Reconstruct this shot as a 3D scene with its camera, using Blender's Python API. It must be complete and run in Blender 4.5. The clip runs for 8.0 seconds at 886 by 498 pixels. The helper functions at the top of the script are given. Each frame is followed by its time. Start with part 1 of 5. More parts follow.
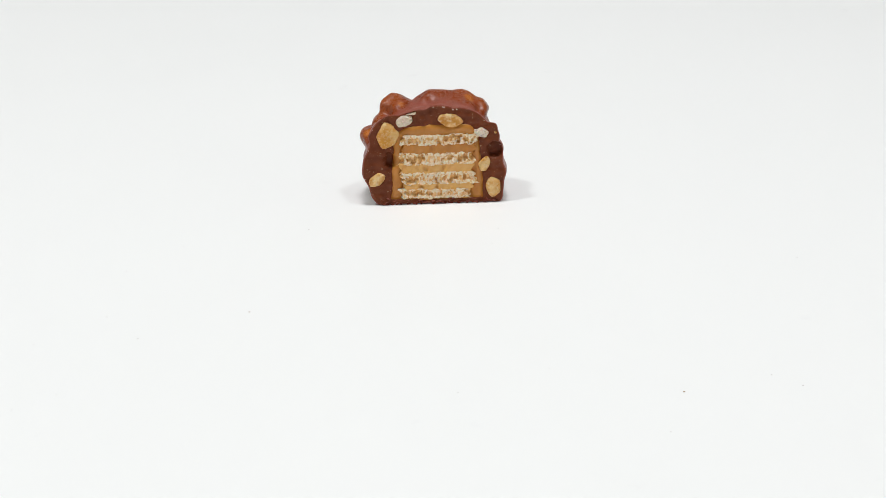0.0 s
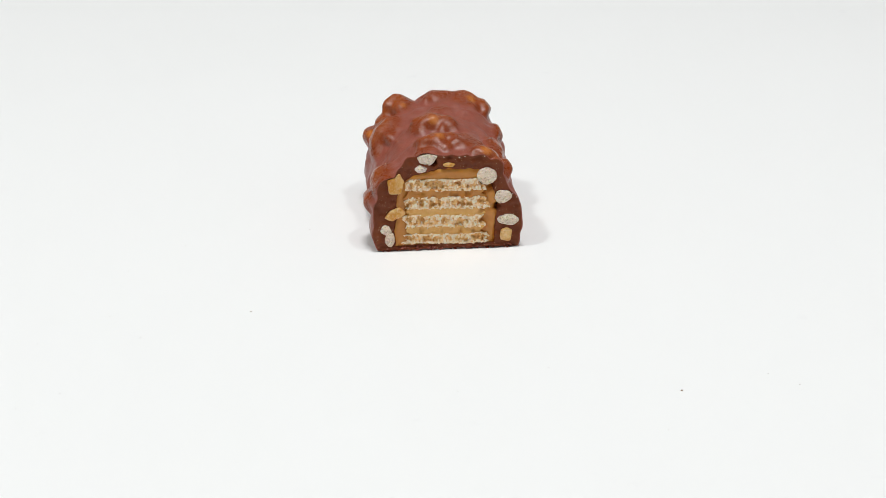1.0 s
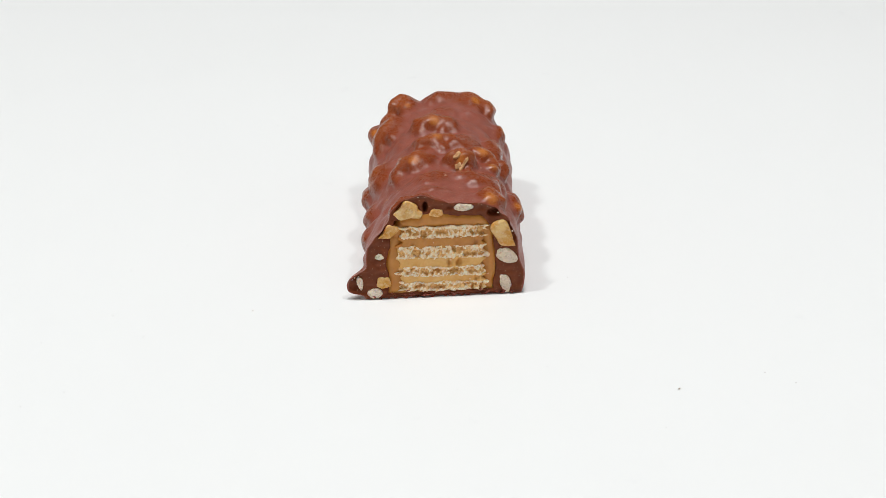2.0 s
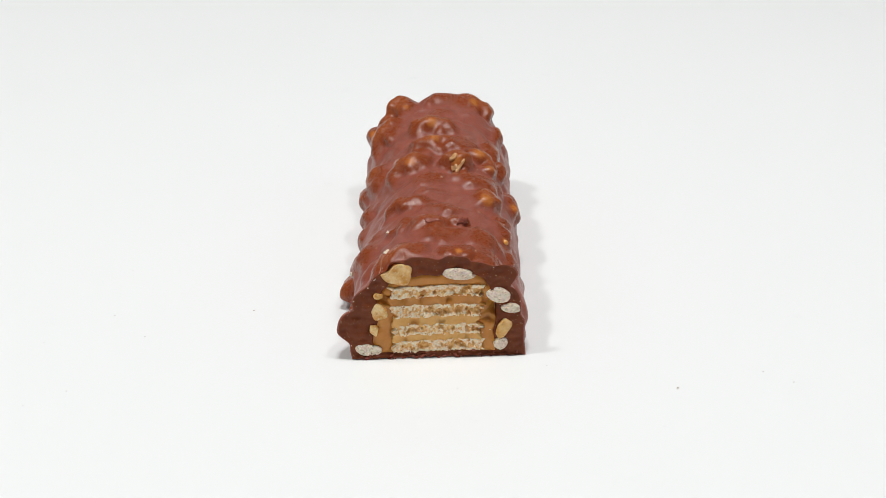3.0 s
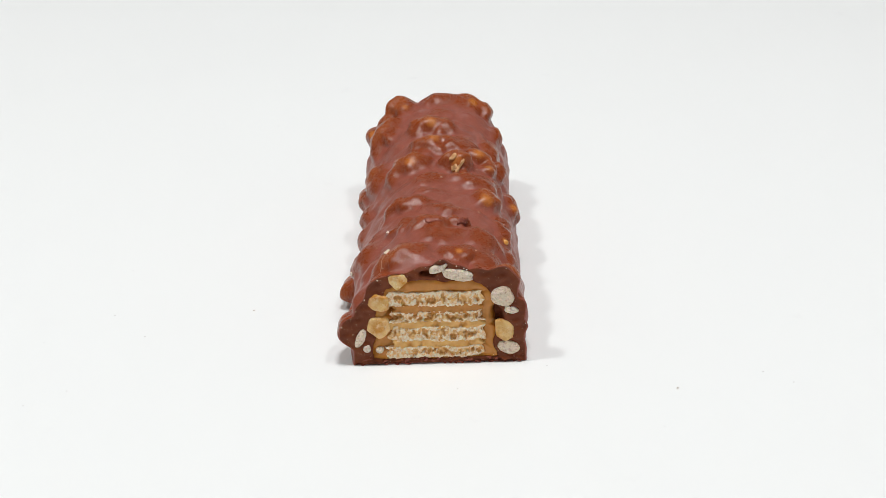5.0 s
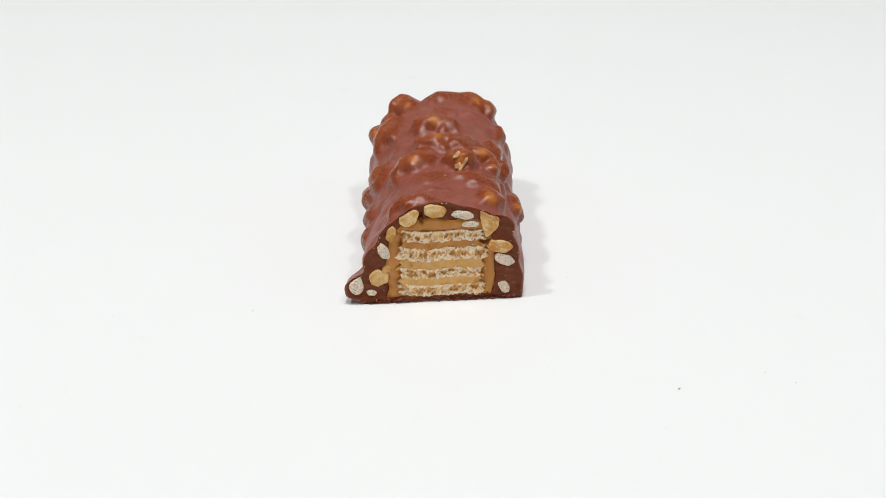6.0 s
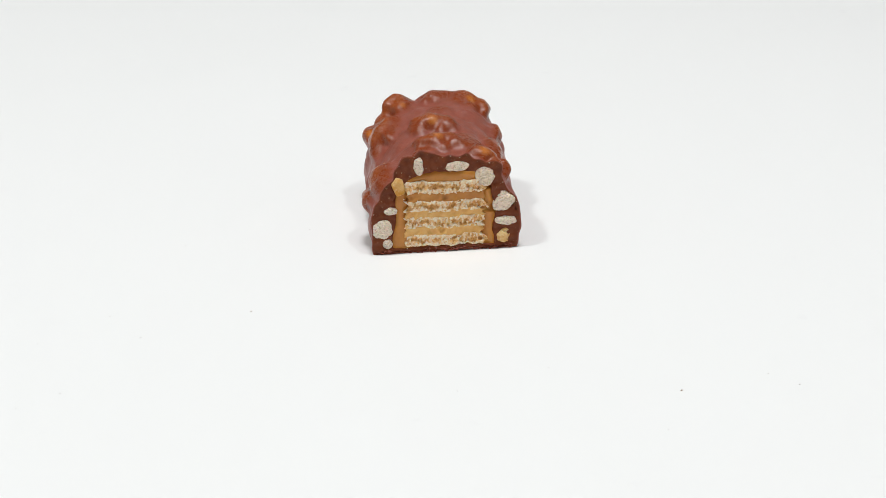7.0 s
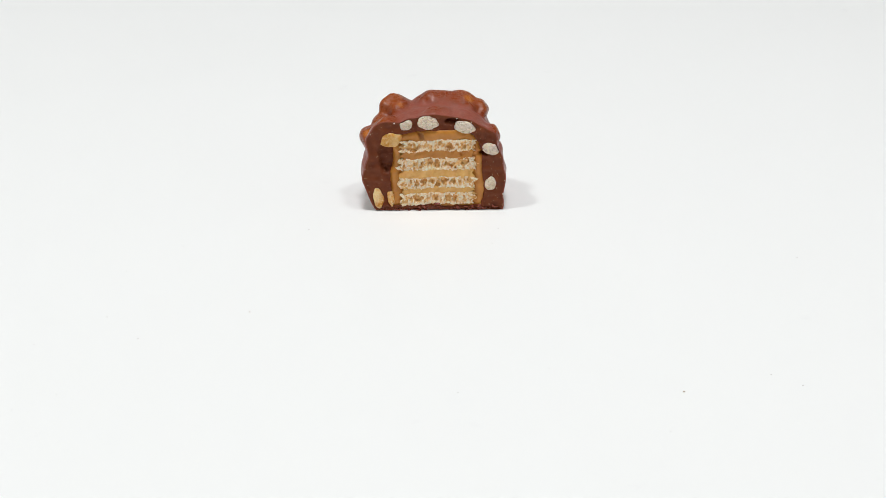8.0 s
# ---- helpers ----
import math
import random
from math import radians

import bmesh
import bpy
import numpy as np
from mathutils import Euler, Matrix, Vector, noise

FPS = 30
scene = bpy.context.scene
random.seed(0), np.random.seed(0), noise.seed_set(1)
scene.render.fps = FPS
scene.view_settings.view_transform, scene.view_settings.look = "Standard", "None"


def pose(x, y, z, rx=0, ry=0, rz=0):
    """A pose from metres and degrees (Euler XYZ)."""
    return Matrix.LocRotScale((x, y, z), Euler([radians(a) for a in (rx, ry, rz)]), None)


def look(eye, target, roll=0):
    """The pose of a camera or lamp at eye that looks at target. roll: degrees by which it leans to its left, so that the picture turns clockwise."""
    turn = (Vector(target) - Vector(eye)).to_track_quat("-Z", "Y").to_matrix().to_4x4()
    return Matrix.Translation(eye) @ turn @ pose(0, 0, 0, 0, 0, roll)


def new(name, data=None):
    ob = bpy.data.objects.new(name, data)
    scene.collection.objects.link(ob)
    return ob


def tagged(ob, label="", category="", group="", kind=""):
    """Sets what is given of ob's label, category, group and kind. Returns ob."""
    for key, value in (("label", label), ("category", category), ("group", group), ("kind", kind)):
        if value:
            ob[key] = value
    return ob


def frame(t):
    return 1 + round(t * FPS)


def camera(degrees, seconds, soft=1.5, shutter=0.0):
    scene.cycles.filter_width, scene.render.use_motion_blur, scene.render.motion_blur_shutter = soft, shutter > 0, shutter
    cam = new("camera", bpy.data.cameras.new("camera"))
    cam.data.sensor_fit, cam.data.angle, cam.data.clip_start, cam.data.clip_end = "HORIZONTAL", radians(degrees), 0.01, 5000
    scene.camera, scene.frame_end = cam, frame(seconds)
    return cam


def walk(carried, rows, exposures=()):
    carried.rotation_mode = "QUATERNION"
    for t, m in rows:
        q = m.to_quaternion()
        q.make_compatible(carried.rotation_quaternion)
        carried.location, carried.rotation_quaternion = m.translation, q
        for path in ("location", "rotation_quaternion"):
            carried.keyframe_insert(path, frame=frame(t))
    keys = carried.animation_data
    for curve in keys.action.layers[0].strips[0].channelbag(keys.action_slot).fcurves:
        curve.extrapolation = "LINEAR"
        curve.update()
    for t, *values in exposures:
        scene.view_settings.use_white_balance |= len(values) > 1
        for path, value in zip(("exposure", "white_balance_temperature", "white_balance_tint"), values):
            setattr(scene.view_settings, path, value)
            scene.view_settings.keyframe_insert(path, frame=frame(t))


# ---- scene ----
cam = camera(36.0, 8.0, soft=0.5)
TILT = 90 - 24.3


def eye_at(back):
    """The camera, drawn back along its view by that many millimetres."""
    return pose(0, -0.911e-3 * back, 0.107 + 0.4115e-3 * back, TILT, 0, 0)


walk(cam, [(0.0, eye_at(0.0)), (1.0, eye_at(2.0)), (1.5, eye_at(3.2)), (2.6, eye_at(5.3)), (3.6, eye_at(5.85)),
           (4.5, eye_at(5.85)), (5.5, eye_at(5.3)), (6.5, eye_at(3.2)), (7.0, eye_at(2.1)), (8.0, eye_at(0.1))])

# ---- light ----
world = bpy.data.worlds.new("room_air")
scene.world = world
world.use_nodes = True
world.node_tree.nodes["Background"].inputs["Color"].default_value = (1.0, 0.99, 0.98, 1)
world.node_tree.nodes["Background"].inputs["Strength"].default_value = 0.2
scene.view_settings.exposure = 0.0


def lamp(name, eye, target, size, power, color):
    data = bpy.data.lights.new(name, "AREA")
    data.shape, data.size, data.energy, data.color = "DISK", size, power, color
    ob = new(name, data)
    ob.matrix_world = look(eye, target)
    return ob


lamp("ceiling_softbox", (0.0, 0.17, 1.50), (0, 0.23, 0), 0.34, 12.0, (0.992, 0.972, 0.980))
lamp("studio_lamp_left", (-0.42, 0.10, 0.85), (0, 0.23, 0), 0.10, 2.25, (0.965, 1.0, 0.975))
lamp("studio_lamp_right", (0.29, 0.08, 0.90), (0, 0.23, 0), 0.10, 1.45, (0.965, 1.0, 0.975))

# ---- materials ----


class Nodes:
    """A small builder of node materials."""

    def __init__(self, name):
        self.material = bpy.data.materials.new(name)
        self.material.use_nodes = True
        self.tree = self.material.node_tree
        self.shader = self.tree.nodes["Principled BSDF"]

    def add(self, kind, **settings):
        node = self.tree.nodes.new(kind)
        for key, value in settings.items():
            node.inputs[key.replace("_", " ")].default_value = value
        return node

    def link(self, a, b):
        self.tree.links.new(a, b)

    def place(self):
        return self.add("ShaderNodeTexCoord").outputs["Object"]

    def noise(self, scale, detail=4.0, rough=0.55):
        node = self.add("ShaderNodeTexNoise", Scale=scale, Detail=detail, Roughness=rough)
        self.link(self.place(), node.inputs["Vector"])
        return node.outputs["Fac"]

    def cells(self, scale):
        node = self.add("ShaderNodeTexVoronoi", Scale=scale)
        self.link(self.place(), node.inputs["Vector"])
        return node.outputs["Distance"]

    def spread(self, value, low, high):
        node = self.add("ShaderNodeMapRange")
        node.inputs["From Min"].default_value, node.inputs["From Max"].default_value = low, high
        self.link(value, node.inputs["Value"])
        return node.outputs["Result"]

    def mix(self, factor, a, b):
        node = self.tree.nodes.new("ShaderNodeMix")
        node.data_type = "RGBA"
        if isinstance(factor, float):
            node.inputs[0].default_value = factor
        else:
            self.link(factor, node.inputs[0])
        for socket, value in ((node.inputs[6], a), (node.inputs[7], b)):
            if isinstance(value, tuple):
                socket.default_value = (*value, 1)
            else:
                self.link(value, socket)
        return node.outputs[2]

    def calc(self, operation, a, b):
        node = self.tree.nodes.new("ShaderNodeMath")
        node.operation = operation
        for socket, value in zip(node.inputs, (a, b)):
            if isinstance(value, float):
                socket.default_value = value
            else:
                self.link(value, socket)
        return node.outputs[0]

    def bump(self, *layers):
        normal = None
        for value, strength, distance in layers:
            node = self.add("ShaderNodeBump", Strength=strength, Distance=distance)
            self.link(value, node.inputs["Height"])
            if normal:
                self.link(normal, node.inputs["Normal"])
            normal = node.outputs["Normal"]
        self.link(normal, self.shader.inputs["Normal"])

    def finish(self, color, roughness, subsurface=0.0, radius=(1, 0.5, 0.25), depth=0.001, specular=0.5):
        socket = self.shader.inputs["Base Color"]
        if isinstance(color, tuple):
            socket.default_value = (*color, 1)
        else:
            self.link(color, socket)
        if isinstance(roughness, float):
            self.shader.inputs["Roughness"].default_value = roughness
        else:
            self.link(roughness, self.shader.inputs["Roughness"])
        self.shader.inputs["Specular IOR Level"].default_value = specular
        if subsurface:
            self.shader.inputs["Subsurface Weight"].default_value = subsurface
            self.shader.inputs["Subsurface Radius"].default_value = radius
            self.shader.inputs["Subsurface Scale"].default_value = depth
        return self.material


def shell_chocolate():
    """Milk chocolate: a dull mauve in the hollows, bloom and reflected sheen put into the colour; warm brown and thin
    on the lumps.
    """
    n = Nodes("milk_chocolate_shell")
    lump_rise = n.add("ShaderNodeAttribute")
    lump_rise.attribute_name = "lump_rise"
    drift = n.calc("MULTIPLY", n.calc("SUBTRACT", n.noise(170.0, 3.0), 0.5), 0.7)
    fine = n.calc("MULTIPLY", n.calc("SUBTRACT", n.noise(2600.0, 4.0, 0.7), 0.5), 0.55)
    patchy = n.calc("ADD", n.calc("ADD", lump_rise.outputs["Fac"], drift), fine)
    lump_mask = n.spread(patchy, 0.08, 0.36)
    color = n.mix(lump_mask, (0.268, 0.066, 0.042), (0.232, 0.040, 0.0065))
    # Lighter orange tops: thin chocolate over nuts, with their warm highlight put into the colour.
    color = n.mix(n.spread(lump_rise.outputs["Fac"], 0.70, 1.15), color, (0.315, 0.074, 0.014))
    color = n.mix(n.spread(n.noise(600.0), 0.52, 0.95), color, (0.150, 0.034, 0.014))
    # Pale specks in two sizes: bloom flecks and gloss sparkle, both put into the colour.
    color = n.mix(n.spread(n.noise(4200.0, 2.0), 0.64, 0.74), color, (0.42, 0.18, 0.10))
    sparkle = n.calc("MULTIPLY", n.spread(n.noise(6500.0, 3.0, 0.7), 0.50, 0.72), n.calc("SUBTRACT", 0.34, n.calc("MULTIPLY", lump_mask, 0.22)))
    color = n.mix(sparkle, color, (0.47, 0.20, 0.135))
    tan = n.add("ShaderNodeAttribute")
    tan.attribute_name = "thin"
    color = n.mix(n.spread(n.calc("ADD", tan.outputs["Fac"], fine), 0.42, 1.10), color, (0.58, 0.20, 0.036))
    n.bump((n.noise(7500.0, 3.0, 0.7), 0.45, 0.00006), (n.noise(1500.0, 3.0), 0.25, 0.0002), (n.noise(330.0), 0.2, 0.0004))
    rough = n.calc("SUBTRACT", 0.36, n.calc("MULTIPLY", lump_mask, 0.08))
    rough = n.calc("ADD", rough, n.calc("MULTIPLY", n.calc("SUBTRACT", n.noise(1400.0, 3.0), 0.5), 0.25))
    return n.finish(color, rough, 0.04, depth=0.0005, specular=0.42)


def cut_chocolate():
    n = Nodes("cut_chocolate")
    color = n.mix(n.spread(n.noise(420.0), 0.35, 0.7), (0.150, 0.033, 0.0095), (0.205, 0.050, 0.0155))
    color = n.mix(n.spread(n.noise(2600.0, 3.0), 0.66, 0.72), color, (0.48, 0.30, 0.18))
    n.bump((n.noise(2200.0), 0.5, 0.00012), (n.noise(600.0), 0.4, 0.0003))
    return n.finish(color, 0.42, specular=0.2)


def caramel_stuff():
    n = Nodes("caramel")
    color = n.mix(n.spread(n.noise(350.0), 0.3, 0.7), (0.52, 0.188, 0.021), (0.66, 0.275, 0.048))
    n.bump((n.noise(900.0), 0.25, 0.0002))
    return n.finish(color, 0.33, 0.2, depth=0.0008)


def filling_stuff():
    n = Nodes("cream_filling")
    tint = n.tree.nodes.new("ShaderNodeObjectInfo").outputs["Random"]
    color = n.mix(n.spread(n.noise(500.0), 0.3, 0.7), (0.85, 0.42, 0.095), (0.96, 0.58, 0.20))
    color = n.mix(n.calc("MULTIPLY", tint, 0.35), color, (0.55, 0.25, 0.05))
    n.bump((n.noise(1800.0), 0.4, 0.0002))
    return n.finish(color, 0.45, 0.12, depth=0.0006)


def wafer_stuff():
    n = Nodes("baked_wafer")
    crust = n.add("ShaderNodeAttribute")
    crust.attribute_name = "crust"
    inner = n.mix(n.spread(n.noise(1500.0, 5.0), 0.40, 0.60), (0.68, 0.31, 0.080), (0.97, 0.60, 0.24))
    skin = n.mix(n.spread(n.noise(2400.0, 6.0, 0.65), 0.40, 0.58), (0.98, 0.66, 0.36), (1.0, 0.89, 0.70))
    ragged = n.calc("ADD", crust.outputs["Fac"], n.calc("MULTIPLY", n.calc("SUBTRACT", n.noise(2100.0, 5.0, 0.7), 0.5), 1.5))
    color = n.mix(n.spread(ragged, 0.30, 0.52), inner, skin)
    n.bump((n.noise(5200.0, 5.0, 0.7), 0.5, 0.0002), (n.noise(2100.0, 5.0, 0.7), 0.5, 0.0003))
    return n.finish(color, 0.55, 0.10, depth=0.0004, specular=0.4)


def nut_stuff():
    n = Nodes("hazelnut_flesh")
    tint = n.tree.nodes.new("ShaderNodeObjectInfo").outputs["Random"]
    color = n.mix(n.spread(n.noise(420.0, 4.0), 0.40, 0.62), (0.70, 0.29, 0.034), (0.98, 0.70, 0.32))
    color = n.mix(n.spread(n.noise(1500.0, 5.0, 0.7), 0.50, 0.72), color, (1.0, 0.82, 0.53))
    color = n.mix(n.calc("MULTIPLY", tint, 0.5), color, (0.70, 0.34, 0.045))
    n.bump((n.noise(2400.0, 5.0, 0.65), 0.6, 0.00025), (n.noise(650.0, 4.0), 0.8, 0.0008))
    return n.finish(color, 0.32, 0.15, depth=0.0007)


def puff_stuff():
    n = Nodes("puffed_rice")
    pores = n.spread(n.calc("ADD", n.cells(2300.0), n.calc("MULTIPLY", n.calc("SUBTRACT", n.noise(1200.0), 0.5), 0.5)), 0.02, 0.36)
    color = n.mix(pores, (0.60, 0.42, 0.27), (0.98, 0.83, 0.68))
    tint = n.tree.nodes.new("ShaderNodeObjectInfo").outputs["Random"]
    color = n.mix(n.calc("MULTIPLY", tint, 0.35), color, (0.74, 0.55, 0.36))
    n.bump((n.cells(2300.0), 0.9, 0.0004), (n.noise(900.0), 0.4, 0.0003))
    return n.finish(color, 0.6, 0.2, depth=0.0006)


def table_stuff():
    n = Nodes("white_laminate")
    color = n.mix(n.spread(n.noise(3.0), 0.3, 0.7), (0.848, 0.866, 0.864), (0.872, 0.888, 0.887))
    color = n.mix(n.spread(n.noise(90.0, 8.0), 0.68, 0.74), color, (0.835, 0.850, 0.852))
    n.bump((n.noise(2500.0), 0.05, 0.0001))
    return n.finish(color, 0.55, specular=0.3)


def wall_stuff():
    n = Nodes("white_wall_paint")
    color = n.mix(n.spread(n.noise(2.0), 0.3, 0.7), (0.78, 0.77, 0.76), (0.82, 0.81, 0.80))
    n.bump((n.noise(160.0), 0.2, 0.001))
    return n.finish(color, 0.85)


def plain_stuff(name, a, b, roughness):
    n = Nodes(name)
    return n.finish(n.mix(n.spread(n.noise(800.0), 0.35, 0.65), a, b), roughness)


SHELL, CUT, CARAMEL, FILLING = shell_chocolate(), cut_chocolate(), caramel_stuff(), filling_stuff()
WAFER, NUT, PUFF, TABLE, WALL = wafer_stuff(), nut_stuff(), puff_stuff(), table_stuff(), wall_stuff()
CRUMB = plain_stuff("crumb_brown", (0.20, 0.10, 0.06), (0.40, 0.26, 0.15), 0.7)
SPOT = plain_stuff("pale_bloom", (0.42, 0.20, 0.13), (0.56, 0.32, 0.22), 0.6)
SHRED = plain_stuff("torn_nut", (0.58, 0.30, 0.12), (0.80, 0.50, 0.26), 0.5)
DUST = plain_stuff("dust_grey", (0.55, 0.54, 0.53), (0.70, 0.69, 0.68), 0.8)

# ---- the place ----


def box(name, x0, y0, z0, x1, y1, z1, material, label, category, soft=0.0):
    bm = bmesh.new()
    bmesh.ops.create_cube(bm, size=1)
    bmesh.ops.transform(bm, matrix=Matrix.LocRotScale(((x0 + x1) / 2, (y0 + y1) / 2, (z0 + z1) / 2), None, (x1 - x0, y1 - y0, z1 - z0)), verts=bm.verts)
    if soft:
        bmesh.ops.bevel(bm, geom=bm.edges[:], offset=soft, segments=3, affect="EDGES", profile=0.5)
    mesh = bpy.data.meshes.new(name)
    bm.to_mesh(mesh)
    bm.free()
    mesh.materials.append(material)
    return tagged(new(name, mesh), label, category, kind="structure")


box("tabletop", -0.85, -0.60, -0.03, 0.85, 1.00, 0.0, TABLE, "smooth matte white tabletop with a few specks of dust", "table", 0.004)
table = bpy.data.objects["tabletop"]
for lx in (-0.78, 0.78):
    for ly in (-0.53, 0.93):
        leg = box("leg", lx - 0.03, ly - 0.03, -0.75, lx + 0.03, ly + 0.03, -0.03, TABLE, "", "", 0.003)
        leg.parent = table
        del leg["kind"]
box("floor", -1.6, -1.5, -0.80, 1.6, 1.7, -0.75, WALL, "pale plain floor below the white tabletop", "floor")
box("ceiling", -1.6, -1.5, 1.70, 1.6, 1.7, 1.75, WALL, "plain white ceiling", "ceiling")
box("wall_north", -1.6, 1.7, -0.80, 1.6, 1.8, 1.75, WALL, "plain white wall behind the table", "wall")
box("wall_south", -1.6, -1.6, -0.80, 1.6, -1.5, 1.75, WALL, "plain white wall behind the camera", "wall")
box("wall_west", -1.7, -1.6, -0.80, -1.6, 1.8, 1.75, WALL, "plain white side wall", "wall")
box("wall_east", 1.6, -1.6, -0.80, 1.7, 1.8, 1.75, WALL, "plain white side wall", "wall")

# ---- the bar's form, in millimetres, along its own axis ----
TIP, TAIL = -53.4, 38.5          # ends of the bar along its axis, mm


def unit_dome(n, power):
    """Points of an upper half superellipse, evenly spaced, from (1, 0) over (0, 1) to (-1, 0)."""
    a = np.linspace(0, math.pi, 4001)
    x = np.sign(np.cos(a)) * np.abs(np.cos(a)) ** (2 / power)
    z = np.abs(np.sin(a)) ** (2 / power)
    run = np.concatenate([[0], np.cumsum(np.hypot(np.diff(x * 14), np.diff(z * 18)))])
    s = np.linspace(0, run[-1], n)
    return np.interp(s, run, x), np.interp(s, run, z)


def half_width(y):
    return np.interp(y, [-53, -42, -10, 0, 12, 24, 38], [14.0, 14.6, 14.3, 13.9, 13.3, 12.9, 12.0])


def height(y):
    return np.interp(y, [-53, -42, -33, -10, 0, 12, 24, 38], [17.4, 18.0, 19.0, 18.8, 19.4, 20.2, 21.0, 20.6])


def taper(y):
    front = np.clip((TIP + 11 - y) / 11, 0, 1)
    back = np.clip((y - TAIL + 8.0) / 8.0, 0, 1)
    return np.maximum(1 - np.maximum(front ** 1.85, back ** 2.4), 0) ** 0.5


def bare(xh, zh, y):
    """The bar's surface without its lumps, in mm: its sides swell out over the foot."""
    e, h = taper(y), height(y)
    left = np.interp(y, [-42, -10, 0, 10, 24, 38], [0.9, 0.8, 1.6, 2.2, 3.3, 3.3])
    right = np.interp(y, [-42, -10, 0, 24, 38], [0.1, 0.8, 0.9, 0.9, 0.9])
    lean = np.interp(y, [-10, 10, 24, 38], [-0.05, -0.02, 0.09, 0.13])
    belly = np.sin(math.pi * np.clip(zh / 0.9, 0, 1)) ** 0.8 * np.where(xh < 0, -left, right)
    mid = np.interp(y, [-53, -44, -38, -1, 1], [0.05, 0.10, 0.2, 0.2, 0.4]) * h
    return (half_width(y) * xh * (1 + lean * zh) + belly * np.abs(xh)) * np.where(y < 0, e ** 0.55, e), mid + (h * zh - mid) * e
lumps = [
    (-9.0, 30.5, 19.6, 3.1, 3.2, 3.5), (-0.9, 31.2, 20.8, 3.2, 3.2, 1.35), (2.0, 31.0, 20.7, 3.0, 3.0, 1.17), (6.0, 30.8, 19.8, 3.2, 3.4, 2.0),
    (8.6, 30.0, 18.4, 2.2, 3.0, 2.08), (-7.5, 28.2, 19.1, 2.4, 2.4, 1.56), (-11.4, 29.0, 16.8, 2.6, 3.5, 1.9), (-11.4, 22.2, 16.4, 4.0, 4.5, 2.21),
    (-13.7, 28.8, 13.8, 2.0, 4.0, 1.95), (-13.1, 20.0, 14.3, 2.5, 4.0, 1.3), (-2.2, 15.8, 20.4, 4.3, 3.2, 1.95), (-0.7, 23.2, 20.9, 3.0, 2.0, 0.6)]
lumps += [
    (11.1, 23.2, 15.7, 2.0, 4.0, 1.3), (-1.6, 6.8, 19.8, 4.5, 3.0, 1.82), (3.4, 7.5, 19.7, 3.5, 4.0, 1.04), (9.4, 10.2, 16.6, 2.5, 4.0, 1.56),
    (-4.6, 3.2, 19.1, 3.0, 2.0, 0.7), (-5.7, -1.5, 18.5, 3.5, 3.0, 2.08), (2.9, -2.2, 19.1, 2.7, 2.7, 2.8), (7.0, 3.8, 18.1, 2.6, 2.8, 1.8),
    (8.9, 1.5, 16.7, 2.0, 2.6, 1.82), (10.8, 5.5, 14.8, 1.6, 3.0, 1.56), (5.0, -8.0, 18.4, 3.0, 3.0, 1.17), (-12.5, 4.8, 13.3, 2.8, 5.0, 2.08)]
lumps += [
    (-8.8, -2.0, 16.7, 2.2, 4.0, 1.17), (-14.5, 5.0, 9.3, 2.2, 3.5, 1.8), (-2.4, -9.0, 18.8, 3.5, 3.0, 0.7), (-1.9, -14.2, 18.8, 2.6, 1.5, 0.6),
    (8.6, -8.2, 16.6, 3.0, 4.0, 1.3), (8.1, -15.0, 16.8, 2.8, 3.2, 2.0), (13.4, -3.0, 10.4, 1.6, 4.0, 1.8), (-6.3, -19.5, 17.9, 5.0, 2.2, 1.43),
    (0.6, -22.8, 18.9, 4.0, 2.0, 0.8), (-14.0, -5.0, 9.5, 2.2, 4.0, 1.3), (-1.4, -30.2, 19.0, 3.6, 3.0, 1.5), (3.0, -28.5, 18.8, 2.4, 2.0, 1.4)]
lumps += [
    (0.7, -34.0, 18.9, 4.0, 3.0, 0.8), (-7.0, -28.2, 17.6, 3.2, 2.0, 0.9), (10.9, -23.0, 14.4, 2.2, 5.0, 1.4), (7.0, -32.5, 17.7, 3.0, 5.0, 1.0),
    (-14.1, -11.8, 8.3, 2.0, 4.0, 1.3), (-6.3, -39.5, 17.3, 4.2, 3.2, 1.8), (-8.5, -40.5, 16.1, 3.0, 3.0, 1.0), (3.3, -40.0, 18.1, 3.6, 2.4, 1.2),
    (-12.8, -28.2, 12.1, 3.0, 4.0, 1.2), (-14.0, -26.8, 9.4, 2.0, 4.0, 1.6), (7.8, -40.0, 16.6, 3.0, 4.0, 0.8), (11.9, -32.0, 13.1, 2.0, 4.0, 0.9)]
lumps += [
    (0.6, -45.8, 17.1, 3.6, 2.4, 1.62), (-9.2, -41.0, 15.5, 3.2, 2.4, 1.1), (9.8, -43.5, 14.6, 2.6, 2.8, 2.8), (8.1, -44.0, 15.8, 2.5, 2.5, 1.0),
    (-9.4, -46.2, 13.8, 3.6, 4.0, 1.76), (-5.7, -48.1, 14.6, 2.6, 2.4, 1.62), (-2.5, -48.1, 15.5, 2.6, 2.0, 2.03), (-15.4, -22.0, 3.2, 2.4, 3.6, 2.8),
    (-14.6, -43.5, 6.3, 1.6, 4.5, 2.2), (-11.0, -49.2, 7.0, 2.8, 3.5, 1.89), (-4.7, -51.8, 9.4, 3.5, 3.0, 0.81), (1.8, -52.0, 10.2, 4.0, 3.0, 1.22)]
